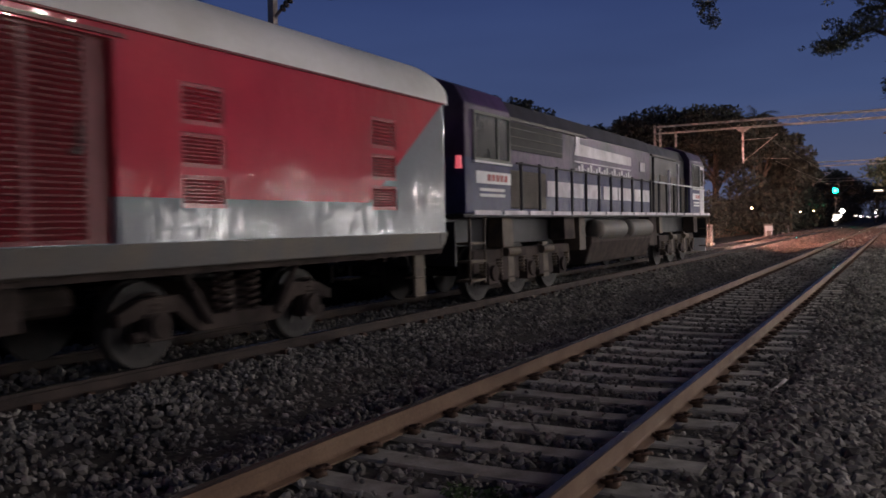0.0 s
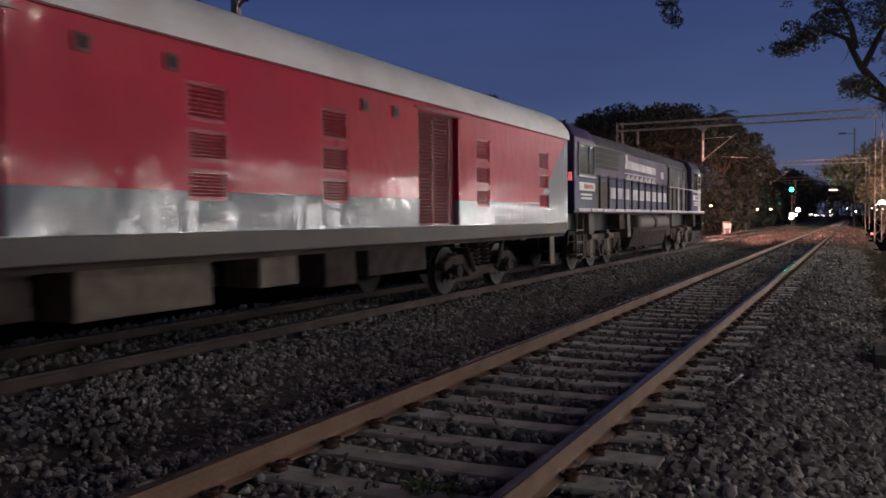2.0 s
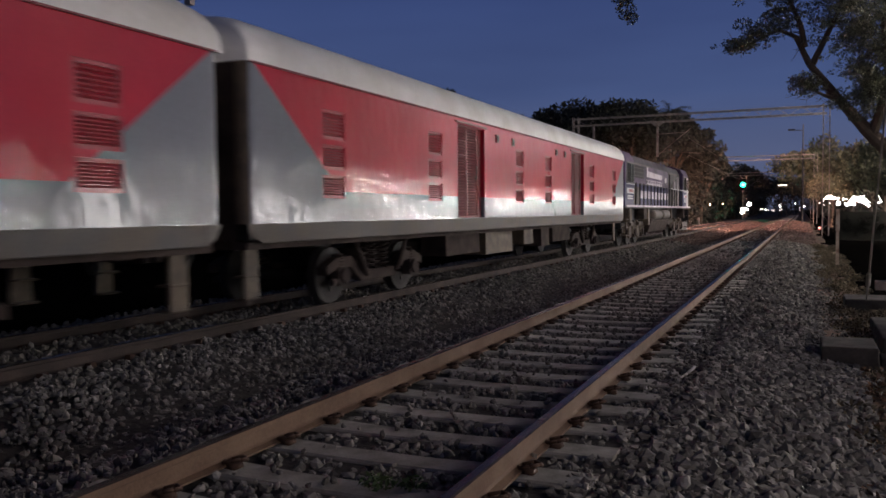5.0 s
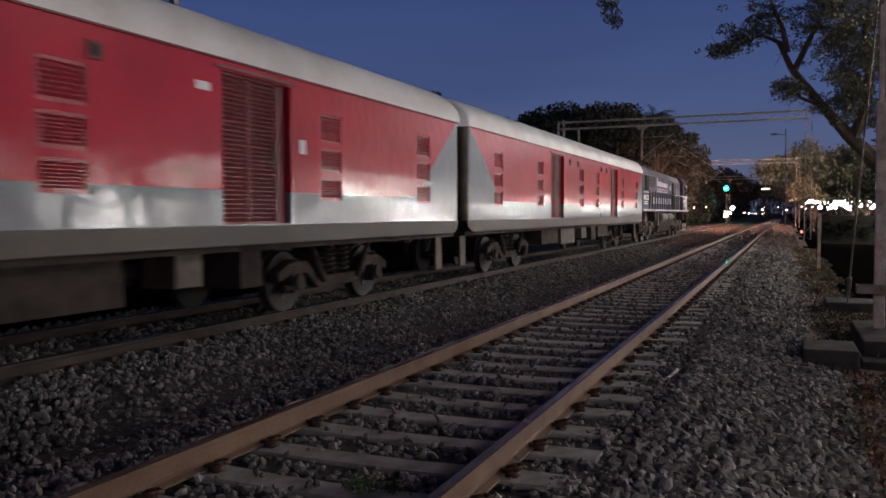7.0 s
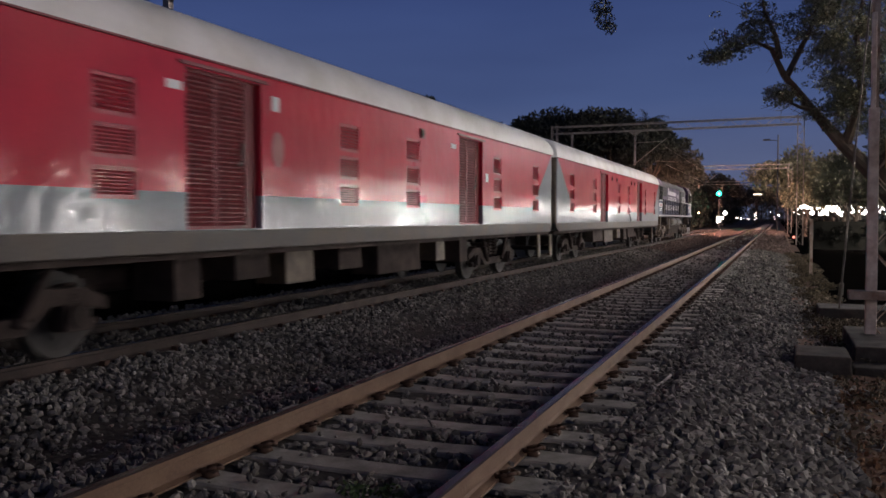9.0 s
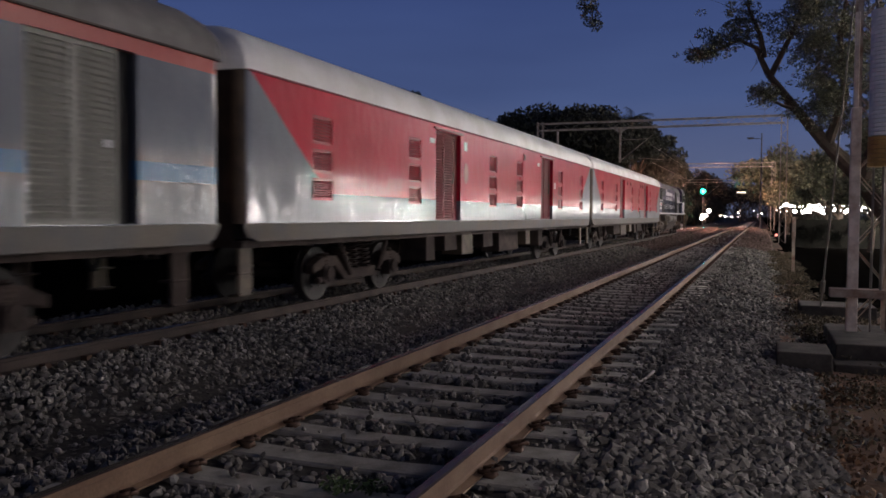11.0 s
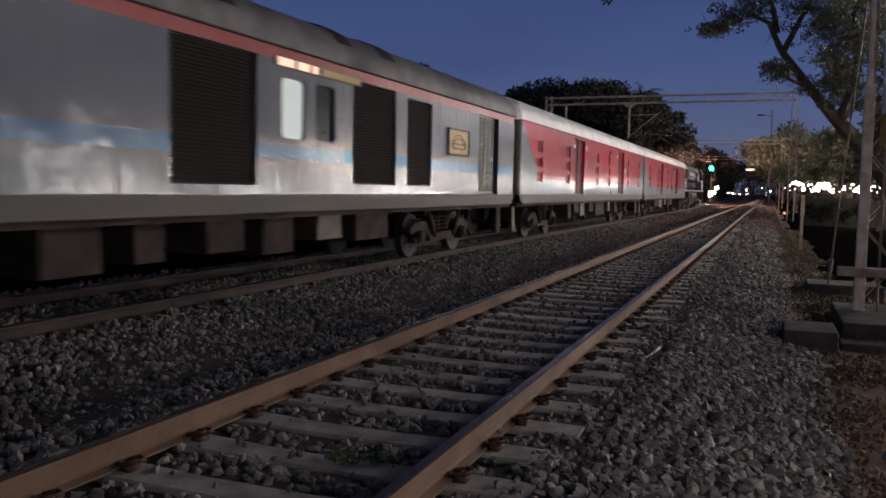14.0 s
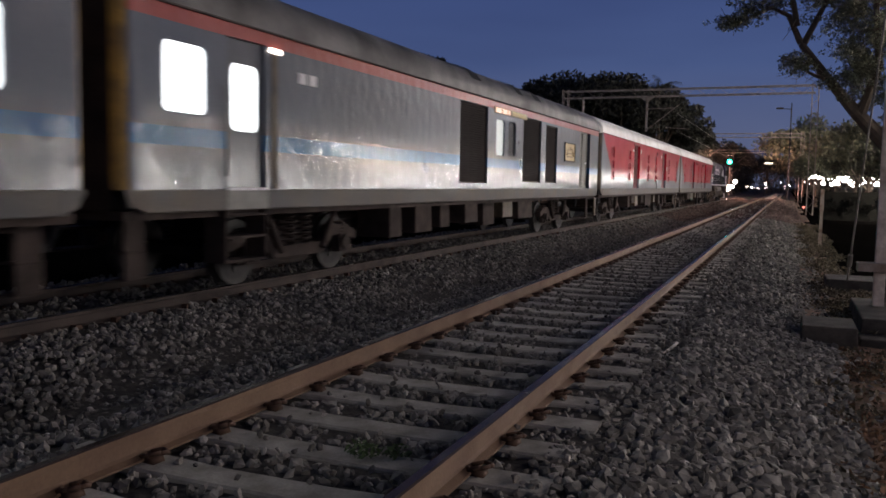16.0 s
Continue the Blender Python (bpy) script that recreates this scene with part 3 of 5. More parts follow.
def end_gear(veh, d, step=M_cream):
    """Gangway, coupler and hanging steps at one end."""
    y = d * HALF
    b = Shape()
    for q in range(4):
        w = 0.03 * (q % 2)
        a, c = sorted((y + d * 0.05 * q, y + d * 0.05 * (q + 1)))
        b.box(-0.62 + w, 0.62 - w, a, c, 1.15 + w, 3.3 - w)
    part("gangway", b, M_black, veh)
    c = Shape()
    a, e = sorted((y - d * 0.3, y + d * 0.19))
    c.box(-0.16, 0.16, a, e, 0.88, 1.14, 0, 0.02).box(-0.3, 0.3, *sorted((y + d * 0.05, y + d * 0.2)), 0.84, 1.2, 0, 0.04)
    part("coupler", c, M_under, veh, bevel=0.02)
    for s in (-1, 1):
        h = Shape()
        a, e = sorted((y - d * 0.62, y - d * 0.3))
        h.box(s * 1.3 - 0.03, s * 1.3 + 0.03, a, e, 0.32, 1.1, 0, 0.01)
        h.box(s * 1.24 - 0.1, s * 1.24 + 0.1, a, e, 0.32, 0.35).box(s * 1.24 - 0.1, s * 1.24 + 0.1, a, e, 0.62, 0.65)
        part("end_step", h, step, veh, bevel=0.01)
        pipe = Shape()
        pts = [(s * 0.75, y, 1.0), (s * 0.75, y + d * 0.12, 0.82), (s * 0.72, y + d * 0.2, 0.66), (s * 0.68, y + d * 0.23, 0.75)]
        pipe.path(pts, [0.03] * 4, 8)
        part("hose", pipe, M_black, veh)


def shell(veh, m_side, m_roof, holes, m_end, m_gutter):
    sh = Shape()
    for s in (-1, 1):
        panelled(sh, s * WID, -HALF + 0.18, HALF - 0.18, 1.33, 3.375, holes, out=s)
    # rounded corner posts and end walls
    for d in (-1, 1):
        for s in (-1, 1):
            pts = [(s * (WID - 0.18 + 0.18 * math.cos(a)), d * (HALF - 0.18 + 0.18 * math.sin(a))) for a in [radians(15 * i) for i in range(7)]]
            for p, q in zip(pts, pts[1:]):
                f = (0, 1, 2, 3) if s * d > 0 else (3, 2, 1, 0)
                sh.add([(*p, 1.33), (*q, 1.33), (*q, 3.375), (*p, 3.375)], [f], 2 if d * p[1] > HALF - 0.1 else 0)
        v = [(-WID + 0.18, d * HALF, 1.1), (WID - 0.18, d * HALF, 1.1), (WID - 0.18, d * HALF, 3.375), (-WID + 0.18, d * HALF, 3.375)]
        sh.add(v, [(0, 1, 2, 3) if d < 0 else (3, 2, 1, 0)], 1)
    part("body", sh, [m_side, M_under, m_end], veh, weld=True)
    part("roof", roof_shape(), m_roof, veh, smooth=True)
    gut = Shape()
    for s in (-1, 1):
        gut.box(*sorted((s * (WID - 0.02), s * (WID + 0.03))), -HALF + 0.1, HALF - 0.1, 3.362, 3.384)
    part("gutter", gut, m_gutter, veh)
    so = Shape()
    for s in (-1, 1):
        x0, x1 = sorted((s * (WID - 0.16), s * (WID + 0.012)))
        so.box(x0, x1, -HALF + 0.32, HALF - 0.32, 1.08, 1.335)
        for d in (-1, 1):
            y0, y1 = d * (HALF - 0.32), d * (HALF - 0.03)
            xs = s * (WID + 0.012)
            xe = s * (WID - 0.02)
            v = [(xs, y0, 1.08), (xe, d * (HALF - 0.12), 1.16), (xe, y1, 1.3), (xe, y1, 1.335), (xs, y0, 1.335)]
            sh2 = (0, 1, 2, 3, 4) if s * d > 0 else (4, 3, 2, 1, 0)
            so.add(v, [sh2], 0)
    part("sole_bar", so, M_sole, veh, "grimy grey sole bar", bevel=0.012)
    fl = Shape().box(-WID + 0.1, WID - 0.1, -HALF + 0.1, HALF - 0.1, 1.0, 1.1)
    part("floor_pan", fl, M_under, veh)
    inner = Shape().box(-WID + 0.13, WID - 0.13, -HALF + 0.16, HALF - 0.16, 1.12, 3.36)
    part("lining", inner, M_black, veh)


def under_boxes(veh, seed, cream=True):
    rng = random.Random(seed)
    y = -4.9
    while y < 4.6:
        w = rng.choice((0.5, 0.8, 1.3, 1.9))
        for s in (-1, 1):
            b = Shape()
            z0 = rng.uniform(0.45, 0.68)
            b.box(*sorted((s * 0.75, s * (1.36 + rng.uniform(-0.08, 0.06)))), y, y + w, z0, 1.02, 0, 0.015)
            bx = part("underfloor_box", b, M_cream if rng.random() < 0.3 and cream else M_under, veh, bevel=0.015)
            for k in (0.2, 0.75):
                part("hanger", Shape().box(*sorted((s * 0.7, s * 1.3)), y + w * k, y + w * (k + 0.06), 1.0, 1.09), M_under, bx)
        y += w + rng.uniform(0.3, 0.9)
    t = Shape()
    for s in (-1, 1):
        t.tube((s * 1.5, -HALF + 1, 1.05), (s * 1.5, HALF - 1, 1.05), 0.022, None, 8)
        t.tube((s * 0.45, -5.6, 0.75), (s * 0.45, 5.6, 0.75), 0.16, None, 12)
    part("air_pipe", t, M_under, veh)


M_patch = mat("faded_pink_paint", (0.42, 0.13, 0.13), 0.5, var=0.25, scale=5)
M_redbar = mat("red_bars", (0.4, 0.08, 0.08), 0.5)
WHEELS = []
MOVERS = []


def parcel_van(label, offset, squares, tags):
    veh = thing("parcel_van", label, "train car", group="red parcel vans")
    doors = [(11.77 - 7.15 - 0.75, 11.77 - 7.15 + 0.75), (11.77 - 15.95 - 0.75, 11.77 - 15.95 + 0.75)]
    zd0, zd1 = 1.345, 3.24
    holes = [(a, b, zd0, zd1) for a, b in doors]
    lou_y = [11.77 - s for s in (1.87, 5.3, 10.3, 12.77, 17.8, 21.45)]
    lou_z = [(2.54, 2.97), (2.1, 2.46), (1.68, 2.02)]
    for y in lou_y:
        holes += [(y - 0.31, y + 0.31, a, b) for a, b in lou_z]
    shell(veh, M_van, M_roof, holes, M_cream, M_vandoor)
    for s in (-1, 1):
        rz = 0 if s > 0 else 180
        for y in lou_y:
            for a, b in lou_z:
                louvre("louvre", 0.62, b - a, 7, M_louvre, veh, pose(s * (WID - 0.025), y, (a + b) / 2, 0, 0, rz))
        for a, b in doors:
            yc = (a + b) / 2 - 0.13 * 1
            d = louvre("door", 1.24, zd1 - zd0, 32, M_vandoor, veh, pose(s * (WID - 0.07), yc, (zd0 + zd1) / 2, 0, 0, rz), "dark red louvred sliding door", 2, 0.028)
            hd = Shape().tube((0.03, 0.52 * s, -0.1), (0.03, 0.52 * s, 0.15), 0.014, None, 8).box(0.0, 0.03, 0.5 * s - 0.03, 0.5 * s + 0.03, -0.14, -0.08)
            part("handle", hd, M_sole, d)
            side = Shape().box(*sorted((s * (WID - 0.1), s * (WID - 0.088))), a, b, zd0, zd1)
            part("door_back", side, M_vandoor, veh)
            rl = Shape().box(*sorted((s * (WID - 0.01), s * (WID + 0.03))), a - 0.12, b + 0.12, zd1 + 0.02, zd1 + 0.06)
            part("door_rail", rl, M_vandoor, veh)
        for q in squares:
            sq = Shape()
            y = 11.77 - q
            sq.box(*sorted((s * (WID - 0.005), s * (WID + 0.025))), y - 0.09, y + 0.09, 3.02, 3.2, 0, 0.0)
            sq.box(*sorted((s * (WID + 0.02), s * (WID + 0.03))), y - 0.055, y + 0.055, 3.055, 3.165, 1)
            part("vent", sq, [M_vandoor, M_black], veh)
        for q, z, w, h in tags:
            y = 11.77 - q
            part("notice", Shape().box(*sorted((s * (WID - 0.002), s * (WID + 0.006))), y - w / 2, y + w / 2, z - h / 2, z + h / 2), M_white, veh, "small white painted notice")
    if tags:
        for s in (-1, 1):
            ov = Shape().tube((0, 0, 0), (0.004, 0, 0), 0.24, None, 24)
            ov.v = [(s * (WID + x), 11.77 - 14.82 + y * 0.62, 2.42 + z) for x, y, z in ov.v]
            part("paint_patch", ov, M_patch, veh, "faded pale patch in the red paint")
    for yc in (-7.45, 7.45):
        coach_bogie(veh, yc, WHEELS)
    under_boxes(veh, int(offset * 7))
    for d in (-1, 1):
        end_gear(veh, d)
    MOVERS.append((veh, -offset - 0.23 - HALF))
    return veh


def lit_coach(name, label, offset, power):
    global HALF
    HALF = 11.5 if power else 11.77
    veh = thing(name, label, "train car")
    Y = lambda s: HALF - s
    zd0, zd1 = 1.345, 3.2
    holes, grilles, wins, dims = [], [], [], []
    if power:
        holes.append((Y(2.97), Y(1.5), zd0, zd1))
        grilles = [(Y(7.05), Y(5.85), 1.5, 3.13), (Y(9.2), Y(7.55), 1.5, 3.19), (Y(13.6), Y(11.9), 1.46, 3.19)]
        dims = [(Y(10.42), Y(9.8), 2.12, 3.0, M_glassdark), (Y(11.32), Y(10.68), 2.1, 2.99, M_windim)]
        wins = [(Y(22.42), Y(21.64), 2.18, 3.01)]
        door = (Y(21.3), Y(20.5), zd0, zd1)
    else:
        wins = [(Y(1.68), Y(0.9), 2.18, 3.02)] + [(Y(3.9 + 1.85 * i + 1.25), Y(3.9 + 1.85 * i), 2.0, 2.85) for i in range(9)] + [(Y(23.04), Y(22.26), 2.18, 3.01)]
        door = (Y(2.95), Y(2.15), zd0, zd1)
    holes += [g for g in grilles] + [w for w in wins] + [d[:4] for d in dims] + [door]
    shell(veh, M_silver, M_roofdark, holes, M_yellow, M_rustdark)
    for s in (-1, 1):
        rz = 0 if s > 0 else 180
        X = s * (WID - 0.04)
        if power:
            d = louvre("door", 1.2, zd1 - zd0, 26, M_greydoor, veh, pose(s * (WID - 0.06), Y(2.36), (zd0 + zd1) / 2, 0, 0, rz), "grey louvred luggage door", 2, 0.05)
            part("handle", Shape().box(0, 0.03, 0.42 * s, 0.5 * s, -0.12, -0.04), M_white, d)
            pl = part("name_plate", Shape().box(*sorted((s * WID, s * (WID + 0.02))), Y(4.95), Y(3.74), 2.2, 2.72), M_plate, veh, "cream name plate with arched brown markings", bevel=0.005)
            bdr = Shape()
            for q in ((Y(4.98), Y(3.71), 2.17, 2.2), (Y(4.98), Y(3.71), 2.72, 2.75), (Y(4.98), Y(4.95), 2.2, 2.72), (Y(3.74), Y(3.71), 2.2, 2.72)):
                bdr.box(*sorted((s * WID, s * (WID + 0.035))), *q)
            part("plate_border", bdr, M_locobrown, pl)
            mk = Shape()
            for rad in (0.42, 0.5):
                for q in range(10):
                    a, b = radians(25 + 13 * q), radians(25 + 13 * (q + 1))
                    yc, zc = Y(4.345), 2.17
                    mk.tube((s * (WID + 0.023), yc + rad * math.cos(a), zc + rad * math.sin(a) * 0.9), (s * (WID + 0.023), yc + rad * math.cos(b), zc + rad * math.sin(b) * 0.9), 0.012, None, 5)
            mk.box(*sorted((s * (WID + 0.02), s * (WID + 0.026))), Y(4.75), Y(3.95), 2.4, 2.44)
            mk.box(*sorted((s * (WID + 0.02), s * (WID + 0.026))), Y(4.7), Y(4.0), 2.3, 2.34)
            part("marking", mk, M_platemark, pl)
            for a, b, c, e in grilles:
                louvre("grille", b - a, e - c, 34, M_grille, veh, pose(s * (WID - 0.045), (a + b) / 2, (c + e) / 2, 0, 0, rz), "dark brown radiator grille", 1, 0.03)
            for a, b, c, e, m in dims:
                w = part("window", Shape().box(*sorted((X, X - s * 0.02)), a, b, c, e), m, veh)
                part("window_frame", ring(s * (WID - 0.006), a, b, c, e, 0.12, s), M_silver, w)
            bd = part("destination_board", Shape().box(*sorted((s * (WID - 0.01), s * (WID + 0.018))), Y(11.5), Y(8.95), 3.1, 3.24), M_platemark, veh)
            seg = Shape()
            for a, b in ((11.42, 11.02), (10.92, 10.6), (10.52, 10.36)):
                seg.box(*sorted((s * (WID + 0.018), s * (WID + 0.024))), Y(a), Y(b), 3.115, 3.225)
            part("lit_display", seg, M_board, bd, "glowing warm white display")
            part("dark_display", Shape().box(*sorted((s * (WID + 0.018), s * (WID + 0.022))), Y(10.2), Y(9.0), 3.12, 3.22), M_plate, bd)
            for q in (19.35, 19.62):
                part("notice", Shape().box(*sorted((s * WID, s * (WID + 0.006))), Y(q) - 0.1, Y(q) + 0.1, 2.8, 2.95), M_white, veh, "small white notice")
        a, b, c, e = door
        dr = part("door", Shape().box(*sorted((s * (WID - 0.09), s * (WID - 0.05))), a, b, c, e), M_silverdoor, veh)
        part("door_window", Shape().box(*sorted((s * (WID - 0.05), s * (WID - 0.044))), a + 0.12, b - 0.12, 2.06, 2.9), M_window, dr, "brightly lit door window")
        part("window_frame", ring(s * (WID - 0.036), a + 0.1, b - 0.1, 2.04, 2.92, 0.13, s), M_silverdoor, dr)
        hr = Shape()
        for y in (a - 0.06, b + 0.06):
            hr.tube((s * (WID + 0.05), y, 1.5), (s * (WID + 0.05), y, 2.6), 0.016, None, 8)
        part("handrail", hr, M_sole, veh)
        st = Shape()
        for z in (0.42, 0.72, 1.0):
            st.box(*sorted((s * 1.3, s * 1.62)), a, b, z, z + 0.03)
        st.box(*sorted((s * 1.3, s * 1.62)), a - 0.03, a, 0.42, 1.1).box(*sorted((s * 1.3, s * 1.62)), b, b + 0.03, 0.42, 1.1)
        part("step", st, M_under, veh)
        part("step_plate", Shape().box(*sorted((s * (WID - 0.04), s * (WID + 0.03))), a, b, 1.325, 1.36), M_white, veh, "pale worn step plate")
        part("skirt_panel", Shape().box(*sorted((s * (WID - 0.02), s * (WID + 0.02))), a - 0.02, b + 0.04, 1.09, 1.32), M_greydoor, veh, "grey-green panel below the door")
        part("door_post", Shape().box(*sorted((s * (WID - 0.02), s * (WID + 0.02))), b + 0.14, b + 0.26, 1.34, 3.16, 0, 0.004), M_cream, veh, "dusty brown door post")
        part("door_lamp", Shape().box(*sorted((s * WID, s * (WID + 0.04))), b + 0.1, b + 0.3, 3.12, 3.18), M_doorlamp, veh, "small glowing door lamp")
        for a, b, c, e in wins:
            w = part("window", Shape().box(*sorted((X, X - s * 0.02)), a, b, c, e), M_window, veh, "brightly lit window")
            fr = ring(s * (WID - 0.006), a, b, c, e, 0.12, s)
            part("window_frame", fr, M_silver, w)
    if power:
        for a, b in ((8.15, 7.55), (9.7, 9.2), (12.9, 12.3)):
            h = Shape()
            for q in range(9):
                a0, a1 = radians(18 + 16 * q), radians(18 + 16 * (q + 1))
                p = [(math.copysign(abs(math.cos(t)) ** 0.62, math.cos(t)) * (WID + 0.03), 3.39 + 0.735 * math.sin(t) ** 0.72) for t in (a0, a1)]
                h.add([(p[0][0], Y(a), p[0][1]), (p[0][0], Y(b), p[0][1]), (p[1][0], Y(b), p[1][1]), (p[1][0], Y(a), p[1][1])], [(0, 1, 2, 3)])
            part("roof_hatch", h, M_black, veh, "dark roof hatch")
    for yc in (-7.45, 7.45):
        coach_bogie(veh, yc, WHEELS)
    under_boxes(veh, 31 if power else 47)
    for d in (-1, 1):
        end_gear(veh, d, M_under)
    MOVERS.append((veh, -offset - 0.23 - HALF))
    return veh


def locomotive():
    """A diesel engine with a cab at both ends; its own y = 0 is the coupling to the first van."""
    veh = thing("locomotive", "violet-blue diesel locomotive with white stripe and grimy bogies", "locomotive")
    fr = Shape().box(-1.5, 1.5, 0.5, 21.1, 1.57, 1.64).box(-0.95, 0.95, 0.5, 21.1, 1.05, 1.57)
    part("underframe", fr, M_locodark, veh, bevel=0.02)
    for s in (-1, 1):
        x0, x1 = sorted((s * 1.5, s * 1.512))
        y = 0.9
        while y < 20.6:
            part("walkway_edge", Shape().box(x0, x1, y, min(y + 1.1, 20.9), 1.62, 1.7), M_dullwhite, veh, "white painted walkway edge")
            y += 1.22
    hood = Shape()
    prof = [(-1.32, 1.64), (1.32, 1.64), (1.32, 3.5), (1.15, 3.84), (0.75, 3.97), (-0.75, 3.97), (-1.15, 3.84), (-1.32, 3.5)]
    hood.prism(prof, 2.5, 13.0)
    part("hood", hood, M_loco, veh, bevel=0.03)
    cap = Shape().prism([(-1.335, 3.5), (-1.16, 3.85), (-0.76, 3.985), (0.76, 3.985), (1.16, 3.85), (1.335, 3.5), (1.3, 3.5), (-1.3, 3.5)], 2.52, 12.98)
    part("hood_roof", cap, M_locoroof, veh, "sooty dark roof panels")
    h2 = Shape()
    h2.prism([(x * 0.97, z) for x, z in prof], 13.0, 17.7)
    part("equipment_hood", h2, M_locodark, veh, bevel=0.03)
    for y0, y1, nose, name in ((0.62, 2.5, -1, "cab"), (17.7, 20.0, 1, "cab")):
        c = Shape()
        cp = [(-1.48, 1.64), (1.48, 1.64), (1.48, 3.56), (1.3, 3.86), (0.8, 4.06), (-0.8, 4.06), (-1.3, 3.86), (-1.48, 3.56)]
        c.prism(cp, y0, y1)
        cab = part(name, c, M_loco, veh, bevel=0.03)
        for s in (-1, 1):
            part("cab_window", Shape().box(*sorted((s * 1.478, s * 1.49)), y0 + 0.35, y1 - 0.12, 2.62, 3.4), M_glassdark, cab)
            wf = Shape()
            a, b = y0 + 0.3, y1 - 0.06
            for z in (2.58, 3.4):
                wf.box(*sorted((s * 1.478, s * 1.515)), a, b, z, z + 0.05)
            for y in (a, (a + b) / 2 + 0.2, b - 0.05):
                wf.box(*sorted((s * 1.478, s * 1.51)), y, y + 0.05, 2.63, 3.4)
            part("window_frame", wf, M_cabframe, cab)
            part("window_sill", Shape().box(*sorted((s * 1.478, s * 1.53)), y0 + 0.28, y1 - 0.04, 2.54, 2.575), M_white, cab)
            part("number_panel", Shape().box(*sorted((s * 1.48, s * 1.488)), y0 + 0.4, y1 - 0.02, 2.18, 2.4), M_white, cab, "white panel with red bars")
            for q in range(5):
                part("number_bar", Shape().box(*sorted((s * 1.488, s * 1.493)), y0 + 0.85 + q * 0.18, y0 + 0.97 + q * 0.18, 2.23, 2.35), M_redbar, cab)
            bl = Shape()
            for q, z in ((0.55, 1.98), (0.55, 2.08)):
                bl.box(*sorted((s * 1.48, s * 1.487)), y0 + q, y1 - 0.3, z - 0.035, z + 0.02)
            part("lettering_bar", bl, M_white, cab)
    ns = Shape().prism([(-1.2, 1.64), (1.2, 1.64), (1.2, 2.5), (1.0, 2.72), (-1.0, 2.72), (-1.2, 2.5)], 20.0, 20.95)
    part("nose", ns, M_loco, veh, bevel=0.05)
    gl = Shape()
    for s in (-1, 1):
        gl.box(*sorted((s * 0.12, s * 1.1)), 19.98, 20.01, 2.8, 3.4)
    part("windscreen", gl, M_glassdark, veh)
    # headlamps in deep hoods
    hh = Shape()
    hh.box(-0.36, 0.36, 20.0, 20.62, 3.5, 3.54).box(-0.36, 0.36, 20.0, 20.95, 3.73, 3.77).box(-0.4, -0.36, 20.0, 20.9, 3.46, 3.82).box(0.36, 0.4, 20.0, 20.9, 3.46, 3.82)
    lampbox = part("headlamp_hood", hh, M_locodark, veh)
    for s in (-1, 1):
        part("headlamp", Shape().tube((s * 0.17, 20.05, 3.64), (s * 0.17, 20.08, 3.64), 0.08, None, 16), M_head, lampbox, "glowing warm headlamp")
    for s in (-1, 1):
        X0, X1 = s * 1.32, s * 1.335
        for ya, yb in ((4.7, 6.1), (6.25, 7.0), (7.2, 8.3), (8.5, 9.7), (9.8, 11.1), (11.3, 12.9)):
            part("stripe", Shape().box(*sorted((X0, X1)), ya, yb, 2.02, 2.36), M_dullwhite, veh, "worn white stripe along the hood")
        lg = Shape()
        lg.add([(X1, 6.55, 3.3), (X1, 11.0, 3.24), (X1, 11.0, 3.0), (X1, 7.1, 3.02), (X1, 6.4, 3.02)], [(0, 1, 2, 3, 4) if s < 0 else (4, 3, 2, 1, 0)])
        lg.box(*sorted((X0, X1)), 6.5, 6.8, 3.28, 3.5)
        for q in range(22):
            lg.box(*sorted((X0, X1)), 6.45 + 0.21 * q, 6.6 + 0.21 * q, 2.64, 2.66 + 0.06 * (1 + q * 7 % 3))
        lg.box(*sorted((X0, X1)), 6.4, 11.0, 2.86, 2.89)
        lg.box(*sorted((X0, X1)), 11.9, 12.4, 2.9, 3.16)
        part("name_bar", lg, M_dullwhite, veh, "plain white bar of lettering")
        rad = Shape().box(*sorted((X0, s * 1.37)), 2.6, 4.55, 1.75, 2.5)
        r = part("radiator_panel", rad, M_locobrown, veh, bevel=0.02)
        for q in range(14):
            part("slat", Shape().box(*sorted((s * 1.37, s * 1.39)), 2.68, 4.48, 1.8 + q * 0.048, 1.822 + q * 0.048), M_locobrown, r)
        up = Shape().box(*sorted((X0, s * 1.345)), 2.6, 5.6, 2.9, 3.44)
        part("intake_grille", up, M_black, veh)
        ln = Shape()
        for q in range(3):
            ln.box(*sorted((s * 1.345, s * 1.355)), 2.6, 5.6, 2.98 + q * 0.17, 2.995 + q * 0.17)
        part("grille_bar", ln, M_sole, veh)
        for q in range(7):
            y = 6.0 + q
            part("hood_door", Shape().box(*sorted((X0, s * 1.328)), y + 0.04, y + 0.96, 2.4, 2.6).box(*sorted((X0, s * 1.328)), y + 0.04, y + 0.96, 1.7, 1.98), M_loco, veh, bevel=0.006)
        # handrail on posts
        posts = [3.0 + 0.95 * q for q in range(16)]
        rl = Shape().tube((s * 1.47, 2.8, 2.62), (s * 1.47, 17.6, 2.62), 0.02, None, 8)
        part("handrail", rl, M_locodark, veh)
        for y in posts:
            part("handrail_post", Shape().tube((s * 1.47, y, 1.66), (s * 1.47, y, 2.66), 0.034, None, 6), M_locodark, veh)
        for y in (12.9, 14.2, 15.6, 17.0):
            part("equipment_door", Shape().box(*sorted((s * 1.28, s * 1.3)), y + 0.1, y + 1.0, 1.75, 2.9), M_locobrown, veh, bevel=0.01)
